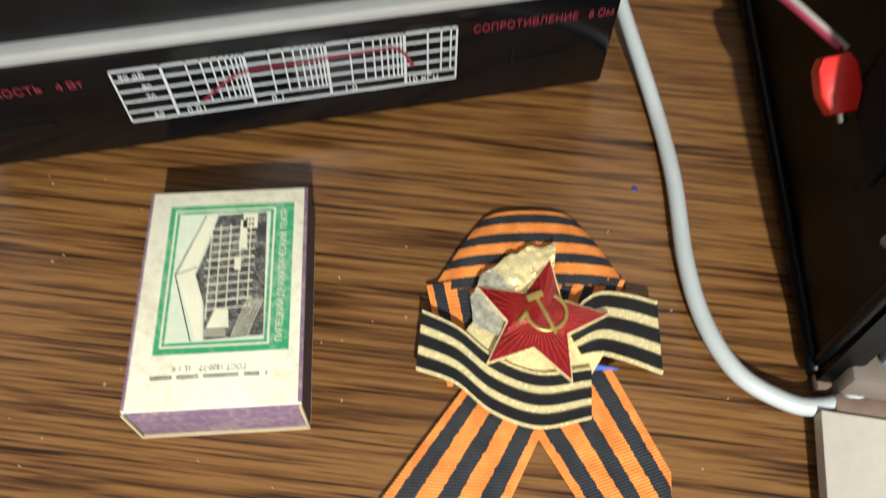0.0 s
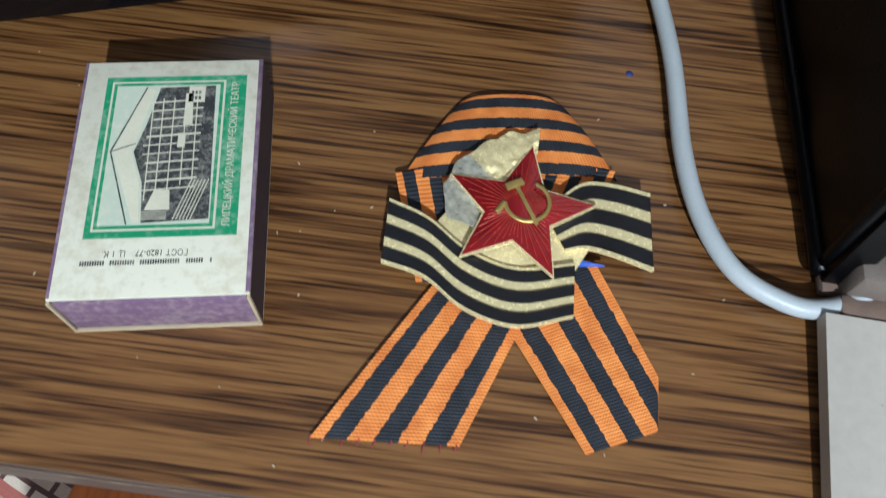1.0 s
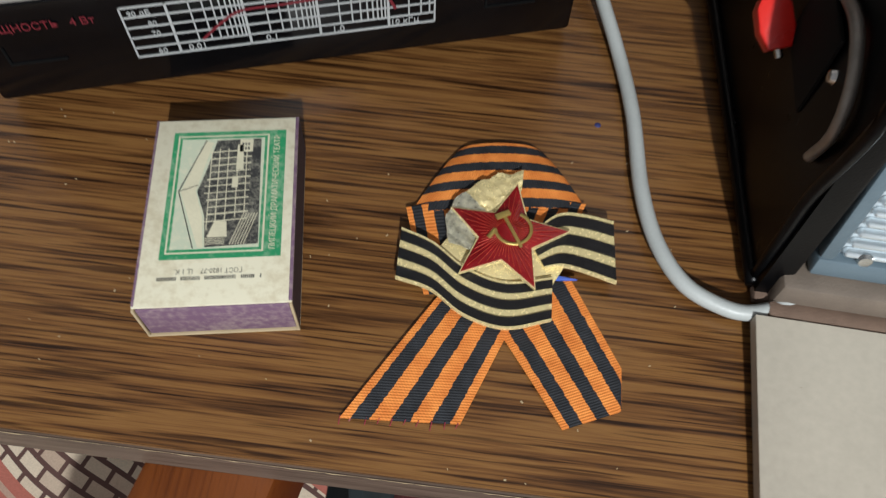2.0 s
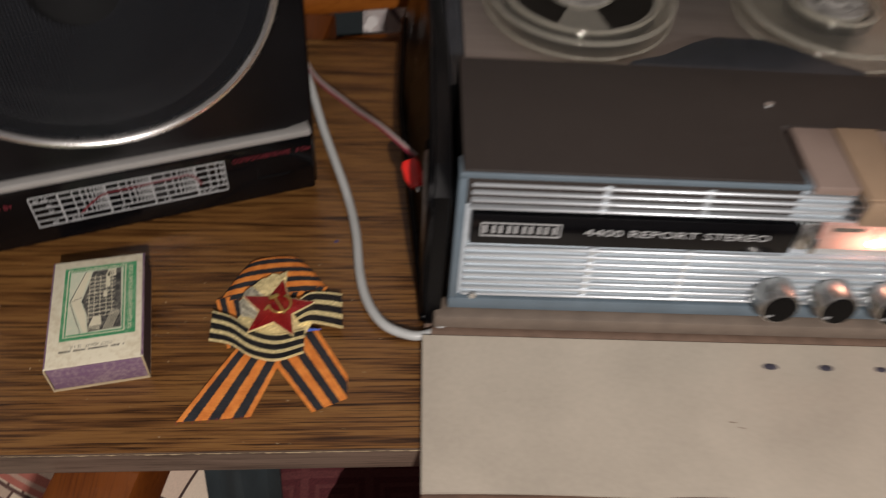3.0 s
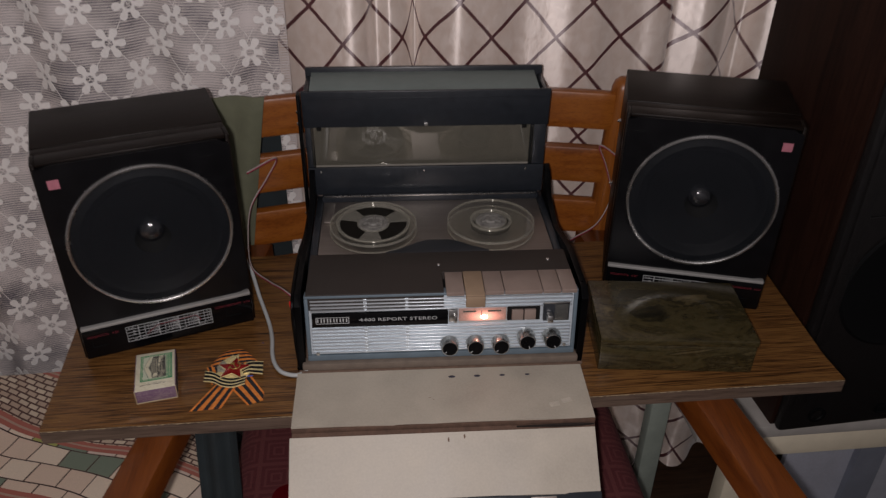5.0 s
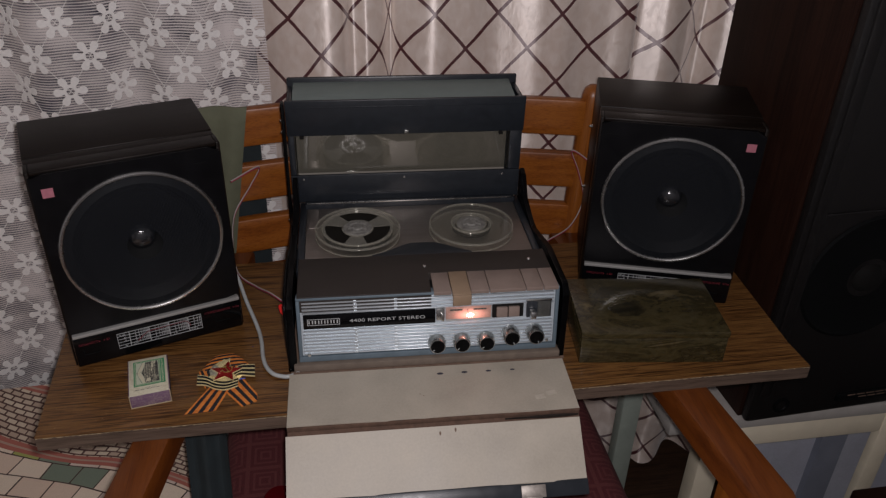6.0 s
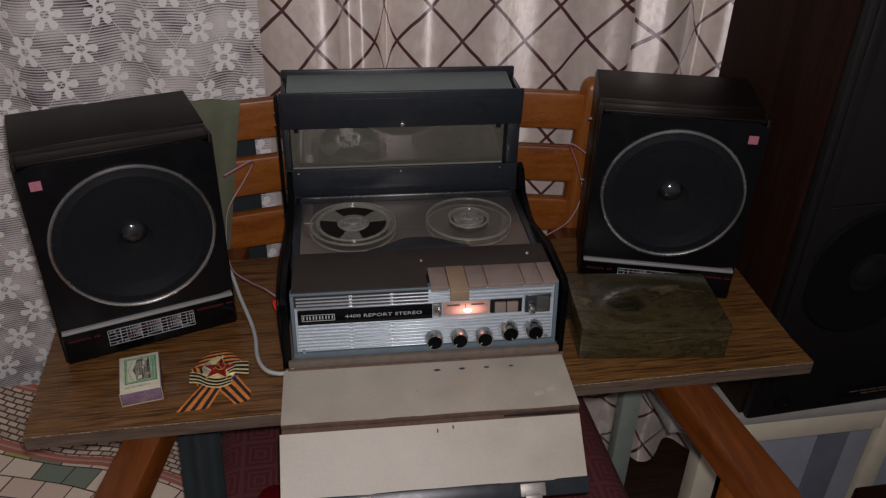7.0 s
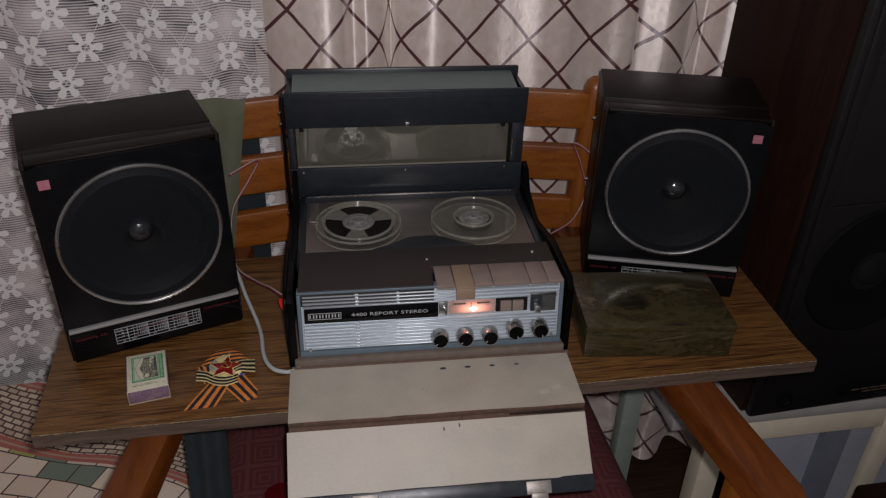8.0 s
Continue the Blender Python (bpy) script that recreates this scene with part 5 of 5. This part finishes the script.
# ---- cables ----
def cables():
    c = mesh_ob("audio_cable", tube([(0.150, 0.262, 0.030), (0.172, 0.222, 0.026), (0.186, 0.180, 0.012), (0.1985, 0.142, 0.0042), (0.2040, 0.115, 0.0036), (0.2065, 0.088, 0.0036), (0.2105, 0.071, 0.0036), (0.2175, 0.0590, 0.0036), (0.2270, 0.0535, 0.0036), (0.2350, 0.0525, 0.0038), (0.2440, 0.0560, 0.0048), (0.2510, 0.0640, 0.0058)], 0.0022, 120, 14), "cable")
    tagged(c, "pale grey round cable curving over the board", "cable")
    t = thing("speaker_wire", pose(0, 0, 0), "thin red and white twin wire with a red plug", "wire", "thin speaker wires")
    for k, mt in ((0, "wire_red"), (1, "wire_white")):
        o = 0.0016 * k
        part("strand", tube([(0.172, 0.292, 0.110 + o), (0.205, 0.312, 0.118 + o), (0.192, 0.312, 0.092 + o), (0.171, 0.296, 0.062 + o), (0.170, 0.250, 0.042 + o), (0.178, 0.205, 0.034 + o), (0.200, 0.172, 0.036 + o), (0.2165, 0.144, 0.045 + o), (0.2310 + o, 0.1225, 0.0470)], 0.0008, 90, 6), mt, t)
    body = prism([(-0.0034, -0.0075), (0.0034, -0.0075), (0.0052, -0.0020), (0.0050, 0.0050), (0.0034, 0.0078), (-0.0034, 0.0078), (-0.0050, 0.0050), (-0.0052, -0.0020)], -0.0042, 0.0042, 0.0012)
    plug = part("plug", moved(body, pose(0.2312, 0.1155, 0.0425, 38, -18, 8) @ Matrix.Scale(0.86, 4)), "plug", t, "bright red faceted plastic plug")
    part("pin", moved(lathe([(0.0, -0.0105), (0.0012, -0.0100), (0.0013, -0.007), (0.0, -0.007)], 12, "y"), pose(0.2312, 0.1155, 0.0425, 38, -18, 8) @ Matrix.Scale(0.86, 4)), "chrome", plug, "short metal pin")
    t2 = thing("speaker_wire", pose(0, 0, 0), "thin red and white twin wire hanging by the chair post", "wire", "thin speaker wires")
    for k, mt in ((0, "wire_red"), (1, "wire_white")):
        o = 0.0014 * k
        part("strand", tube([(0.640, 0.285, 0.080 + o), (0.634, 0.312, 0.097 + o), (0.606, 0.322, 0.116 + o), (0.618, 0.322, 0.085 + o), (0.628, 0.318, 0.045 + o), (0.610, 0.305, 0.012 + o), (0.575, 0.288, 0.0015 + o), (0.552, 0.270, 0.0015 + o)], 0.0008, 70, 6), mt, t2)
    bulb = thing("blue_speck", pose(0.1945, 0.1115, 0.0), "tiny blue paint speck on the board", "speck")
    part("speck", lathe([(0.0, 0.0003), (0.0007, 0.0002), (0.0010, 0.0)], 10), "blue_dot", bulb)


# ---- chair ----
def chair():
    t = thing("armchair", pose(0, 0, 0), "varnished orange wooden armchair with a slatted back and maroon seat", "chair")
    seat = part("seat", rbox(0.135, -0.18, -0.30, 0.628, 0.34, -0.20, 0.03, 4), "maroon", t, "maroon woven upholstered seat")
    for z0, z1 in ((0.131, 0.180), (0.055, 0.105), (-0.022, 0.028), (-0.10, -0.05)):
        def f(u, v, z0=z0, z1=z1):
            return (0.135 + 0.490 * u, 0.352 + 0.030 * math.sin(math.pi * u) + 0.003, z0 + (z1 - z0) * v - 0.012 * (u - 0.5) ** 2)
        sl = grid(28, 4, f, (0, -0.016, 0))
        bmesh.ops.bevel(sl, geom=[e for e in sl.edges if e.calc_face_angle(0) > 1.0], offset=0.003, segments=2, profile=0.5, affect="EDGES")
        part("slat", sl, "chair", t, "curved orange slat")
    prof = [(0.0, 0.196), (0.007, 0.1945), (0.012, 0.190), (0.0145, 0.182), (0.0150, 0.165), (0.0155, 0.0), (0.0165, -0.10), (0.0165, -0.30)]
    for x, lean in ((0.628, 2.5), (0.140, -2.5)):
        part("post", moved(lathe(prof, 24), pose(x, 0.350, 0 if lean > 0 else -0.018, 0, lean, 0)), "chair_z", t, "turned back post with a rounded top")
        part("back_leg", rbox(x - 0.024 if lean > 0 else x - 0.008, 0.335, -0.66, x + 0.008 if lean > 0 else x + 0.024, 0.368, -0.27, 0.004), "chair_z", t)
    for xs, nm in ((((0.632, 0.673), (0.649, 0.690)), "arm"), (((0.083, 0.119), (0.052, 0.090)), "arm")):
        (a0, a1), (b0, b1) = xs
        ya, yb = 0.34, -0.165

        def ax(y, k):
            f = (0.0 - y) / 0.15
            s, e = (a0, b0) if k == 0 else (a1, b1)
            return s + (e - s) * f
        pts = [(ax(0.34, 0), 0.34), (ax(0, 0), 0.0), (ax(yb + 0.02, 0), yb + 0.02), (ax(yb + 0.006, 0) + 0.005, yb + 0.006), (ax(yb, 0) + 0.014, yb),
               (ax(yb, 1) - 0.014, yb), (ax(yb + 0.006, 1) - 0.005, yb + 0.006), (ax(yb + 0.02, 1), yb + 0.02), (ax(0, 1), 0.0), (ax(0.34, 1), 0.34)]
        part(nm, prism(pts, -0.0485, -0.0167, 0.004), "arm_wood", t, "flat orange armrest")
        xm = (b0 + b1) / 2
        part("front_leg", rbox(xm - 0.018, -0.125, -0.66, xm + 0.018, -0.085, -0.0485, 0.004), "chair_z", t)
    for x in (0.118, 0.628):
        part("side_rail", rbox(x, -0.12, -0.40, x + 0.02, 0.35, -0.345, 0.004), "chair_z", t)
    g = thing("olive_cloth", pose(0, 0, 0), "olive green cloth draped over the chair back", "cloth")
    part("drape", grid(12, 26, lambda u, v: (0.118 + u * (0.078 - 0.040 * v), 0.338 - 0.004 * math.sin(9 * u + 2 * v) + 0.006 * (v < 0.02), 0.185 - 0.235 * v), (0, 0.003, 0)), "olive", g)
    part("drape", grid(10, 20, lambda u, v: (0.120 + u * 0.082, 0.412 + 0.003 * math.sin(8 * u), 0.150 - 0.30 * v), (0, 0.003, 0)), "teal", g, "dark teal back side")
    g2 = thing("teal_cloth", pose(0, 0, 0), "dark teal cloth hanging between the seat and the arm", "cloth")
    part("hanging", grid(14, 20, lambda u, v: (0.112 + 0.045 * u, 0.10 - 0.08 * v + 0.006 * math.sin(10 * u), -0.055 - 0.25 * v), (0, 0.003, 0)), "teal", g2)
    rg = thing("red_jar", pose(0.213, 0.020, -0.2), "glossy dark red glass jar standing on the seat", "jar")
    part("jar_body", lathe([(0.0, 0.0), (0.022, 0.0), (0.027, 0.010), (0.028, 0.030), (0.024, 0.048), (0.016, 0.056), (0.016, 0.064), (0.0, 0.064)], 32), "redglass", rg)


# ---- curtains and bed ----
def fold_path(x0, x1, y, amp, wave, seed, n):
    """A pleated line and the length of cloth along it."""
    out, s = [], 0.0
    prev = None
    for i in range(n + 1):
        x = x0 + (x1 - x0) * i / n
        ph = x / wave * 2 * math.pi + 0.8 * math.sin(x * 11 + seed)
        yy = y + amp * math.sin(ph) * (0.6 + 0.4 * math.sin(x * 7 + seed * 2)) + 0.3 * amp * math.sin(2.3 * ph + seed)
        if prev:
            s += math.hypot(x - prev[0], yy - prev[1])
        prev = (x, yy)
        out.append((x, yy, s))
    return out


def curtains():
    t = thing("satin_curtain", pose(0, 0, 0), "pinkish satin curtain printed with a dark red diamond lattice", "curtain")
    n = 330
    # folds: place along the rod, depth of the cloth there, and half diamonds of cloth used up to there
    folds = [(0.205, 0.470, -10.0), (0.250, 0.446, -9.0), (0.290, 0.438, -8.0), (0.318, 0.443, -7.3), (0.331, 0.462, -6.9), (0.352, 0.458, -6.4), (0.372, 0.464, -5.8), (0.384, 0.470, -4.8),
             (0.397, 0.460, -4.0), (0.441, 0.446, -3.0), (0.484, 0.450, -2.0), (0.528, 0.456, -1.0), (0.570, 0.449, 0.0), (0.613, 0.446, 1.0), (0.657, 0.452, 2.0), (0.707, 0.443, 3.0),
             (0.722, 0.447, 3.25), (0.731, 0.466, 3.55), (0.772, 0.448, 4.2), (0.800, 0.454, 4.8), (0.815, 0.468, 5.3), (0.835, 0.484, 6.1), (0.860, 0.462, 6.9), (0.900, 0.446, 7.9)]
    while folds[-1][0] < 1.25:
        x, y, k = folds[-1]
        folds.append((x + 0.045, 0.475 if y < 0.46 else 0.446, k + 1.15))
    C = spline(folds, n)

    def f(u, v):
        x, y, k = C[round(u * n)]
        z = z0 + (z1 - z0) * v
        low = max(0.0, (-0.12 - z) / 0.4)
        pleat = 0.0030 * noise.noise((x * 14, v * 5, 2.0)) + 0.0005 * math.sin(x * 131 + 4 * math.sin(x * 9) + 2 * v) + 0.035 * min(1.0, low) * noise.noise((x * 16, v * 24, 0.5))
        return (x + 0.01 * math.sin(30 * v) * low, y + pleat + 0.003 * math.sin(5 * v + 20 * u) + 0.012 * low * math.sin(60 * u + 9 * v), z)
    z0, z1 = -0.615, 1.20
    part("cloth", grid(n, 60, f, 0.0, lambda u, v: ((C[round(u * n)][2] / 2 + 0.5) * 0.088 - 0.004, z0 + (z1 - z0) * v - 0.215)), "curtain", t)
    l = thing("lace_curtain", pose(0, 0, 0), "white net lace curtain with six-petalled flower motifs", "curtain")
    n = 220
    Q = fold_path(-0.75, 0.222, 0.425, 0.014, 0.15, 4.1, n)

    def g(u, v):
        x, y, s = Q[round(u * n)]
        return (x, y, -0.45 + 1.65 * v)
    net = part("net", grid(n, 40, g, 0.0, lambda u, v: (Q[round(u * n)][2], -0.45 + 1.65 * v)), "net", l, "fine open net")

    def at(s):
        for a, b in zip(Q, Q[1:]):
            if b[2] >= s:
                k = (s - a[2]) / max(1e-9, b[2] - a[2])
                dx, dy = b[0] - a[0], b[1] - a[1]
                return a[0] + dx * k, a[1] + dy * k, math.degrees(math.atan2(dy, dx))
        return Q[-1][0], Q[-1][1], 0.0
    total = Q[-1][2]

    def flower():
        """Six round-ended petals about a ring, upright."""
        bits = []
        for k in range(6):
            petal = [(0.0050, -0.0022), (0.0085, -0.0030), (0.0115, -0.0040), (0.0145, -0.0041), (0.0168, -0.0026), (0.0174, 0.0),
                     (0.0168, 0.0026), (0.0145, 0.0041), (0.0115, 0.0040), (0.0085, 0.0030), (0.0050, 0.0022)]
            bits.append(moved(prism(petal, 0.0, 0.0007), pose(0, 0, 0, 0, 0, 60 * k)))
        bits.append(lathe([(0.0042, 0.0), (0.0042, 0.0009), (0.0074, 0.0009), (0.0074, 0.0), (0.0042, 0.0)], 14))
        return moved(joined(*bits), UP_FRONT)
    fl = None
    sx, sz = 0.061, 0.0425
    s_0 = next(q[2] for q in Q if q[0] >= 0.0085) % sx
    i = 0
    for row in range(-12, 9):
        z = 0.230 + row * sz
        s = s_0 + (0.5 * sx if row % 2 else 0.0)
        while s < total - 0.01:
            x, y, a = at(s)
            if x > -0.42:
                if fl is None:
                    fl = part("flower", flower(), "lace", l, "white six-petalled motif")
                    ob = fl
                else:
                    ob = new("flower", fl.data)
                    ob.parent = l
                ob.matrix_basis = pose(x, y - 0.0045, z - 0.02 * min(1.0, max(0.0, (x - 0.05) / 0.05)), 0, 0, a) @ Matrix.Scale(1.14, 4)
            s += sx
    # trellis threads between the motifs
    threads = []
    for k in range(-16, 26):
        for sgn in (-1, 1):
            pts = []
            for j in range(0, 17):
                z = 0.230 - 11 * sz + j * sz * 18 / 16
                s = s_0 + k * sx + sgn * (z - 0.230) / sz * sx / 2
                if 0.01 < s < total - 0.01:
                    x, y, a = at(s)
                    if x > -0.42:
                        pts.append((x, y - 0.0030, z))
            if len(pts) > 2:
                threads.append(tube(pts, 0.0004, len(pts) * 4, 4))
    if threads:
        tagged(part("trellis", joined(*threads), "lace", l), kind="stuff")


def bed():
    t = thing("bed", pose(0, 0, 0), "bed under a tapestry spread printed with paving blocks and red bands", "bed")
    part("mattress", rbox(-0.95, -0.9, -0.62, 0.085, 0.37, -0.275, 0.03, 3), "teal", t)
    part("bedspread", grid(40, 40, lambda u, v: (-0.95 + 1.045 * u, -0.9 + 1.275 * v, -0.262 + 0.004 * math.sin(9 * u + 5 * v) + 0.05 * max(0, v - 0.90) * 4 - 0.02 * max(0, u - 0.95) * 10), 0.004), "bed", t, "worn tapestry bedspread")
    part("bed_leg", rbox(-0.9, -0.85, -0.66, -0.86, -0.81, -0.60), "brown", t)


# ---- right side: big loudspeaker on a cream table ----
def big_speaker():
    t = thing("floor_loudspeaker", pose(0.872, 0.203, -0.278, 0, 0, 3.0), "tall brown veneered loudspeaker with a black front, standing on the table", "loudspeaker")
    w, d, h = 0.34, 0.24, 0.80
    part("cabinet", rbox(0, 0.004, 0, w, d, h, 0.002), "brown", t, "dark brown veneered cabinet")
    part("baffle", rbox(0.003, -0.012, 0.0, w - 0.003, 0.004, h - 0.003, 0.006), "front_cloth", t, "black plastic front")
    part("rim", joined(rbox(0.012, -0.016, 0.05, 0.030, -0.011, h - 0.02, 0.003), rbox(0.030, -0.015, 0.348, w - 0.012, -0.0115, 0.352, 0.001)), "front_cloth", t)
    cone = part("woofer", moved(lathe([(0.098, -0.013), (0.094, -0.015), (0.088, -0.0135), (0.05, -0.0125), (0.03, -0.013)], 64, "y"), pose(0.125, 0, 0.245)), "cone", t, "black woofer")
    part("dust_cap", moved(lathe([(0.022, -0.0125), (0.019, -0.017), (0.012, -0.0205), (0.0, -0.022)], 32, "y"), pose(0.125, 0, 0.245)), "felt", cone)
    part("port", moved(lathe([(0.013, -0.012), (0.013, -0.0145), (0.009, -0.0145), (0.008, -0.0125)], 32, "y"), pose(0.055, 0, 0.028)), "cone", t, "round socket")
    part("name_plate", rbox(0.145, -0.0138, 0.020, 0.300, -0.0115, 0.036, 0.004), "cone", t)
    part("small_print", joined(*[rbox(0.165 + 0.016 * k, -0.0143, 0.029, 0.178 + 0.016 * k, -0.0136, 0.0306) for k in range(7)], *[rbox(0.185 + 0.016 * k, -0.0143, 0.0235, 0.198 + 0.016 * k, -0.0136, 0.0251) for k in range(4)]), "suede", t)
    part("small_print", joined(*[rbox(0.15 + 0.018 * k, -0.0135, 0.385, 0.162 + 0.018 * k, -0.0115, 0.3875) for k in range(4)]), "red_ink", t)


def cream_table():
    t = thing("cream_table", pose(0, 0, 0), "old cream-painted wooden table with a grey top", "table")
    part("top", rbox(0.764, 0.202, -0.300, 1.55, 0.52, -0.278, 0.003), "greytop", t, "scuffed grey table top")
    part("front_rail", rbox(0.866, 0.206, -0.342, 1.128, 0.222, -0.3005, 0.002), "cream", t)
    part("leg", rbox(0.828, 0.205, -0.66, 0.866, 0.238, -0.3005, 0.003), "cream", t)
    part("leg", rbox(1.128, 0.205, -0.66, 1.158, 0.222, -0.3005, 0.003), "cream", t)
    part("leg", rbox(0.768, 0.366, -0.66, 0.802, 0.392, -0.3005, 0.003), "pale_green", t, "pale green painted leg")
    part("leg", rbox(1.49, 0.47, -0.66, 1.53, 0.51, -0.3005, 0.003), "cream", t)
    part("back_rail", rbox(0.802, 0.366, -0.342, 1.49, 0.38, -0.3005), "cream", t)
    part("inner_panel", rbox(0.945, 0.245, -0.655, 1.55, 0.255, -0.345), "bluegrey", t, "blue-grey panel below the table top")
    part("panel_batten", rbox(1.055, 0.232, -0.655, 1.100, 0.2449, -0.345), "shade_blue", t)
    b = thing("wooden_block", pose(1.02, 0.05, -0.66), "brown wooden stool corner", "stool")
    part("stool_top", rbox(0.0, -0.10, 0.27, 0.30, 0.06, 0.31, 0.004), "brown", b)
    for x, y in ((0.02, -0.08), (0.26, -0.08), (0.02, 0.02), (0.26, 0.02)):
        part("stool_leg", rbox(x, y, 0.0, x + 0.03, y + 0.03, 0.27, 0.002), "brown", b)


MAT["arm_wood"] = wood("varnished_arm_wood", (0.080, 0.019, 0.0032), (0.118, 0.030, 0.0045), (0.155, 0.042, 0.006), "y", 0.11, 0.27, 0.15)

shell()
board()
chair()
curtains()
bed()
big_speaker()
cream_table()
loudspeaker(pose(0.0192, 0.0922, 0.0, 0, 0, 17.8) @ Matrix.Scale(1.02, 4), 0.0095, 0.143, "angled to face inward")
loudspeaker(pose(0.5775, 0.1650, 0.0, 0, 0, -17.2) @ Matrix.Scale(1.025, 4), 0.150, 0.010, "standing behind the stone box")
carrying_case()
recorder()
matchbox()
ribbon_bow()
badge()
onyx_box()
cables()
crumbs()
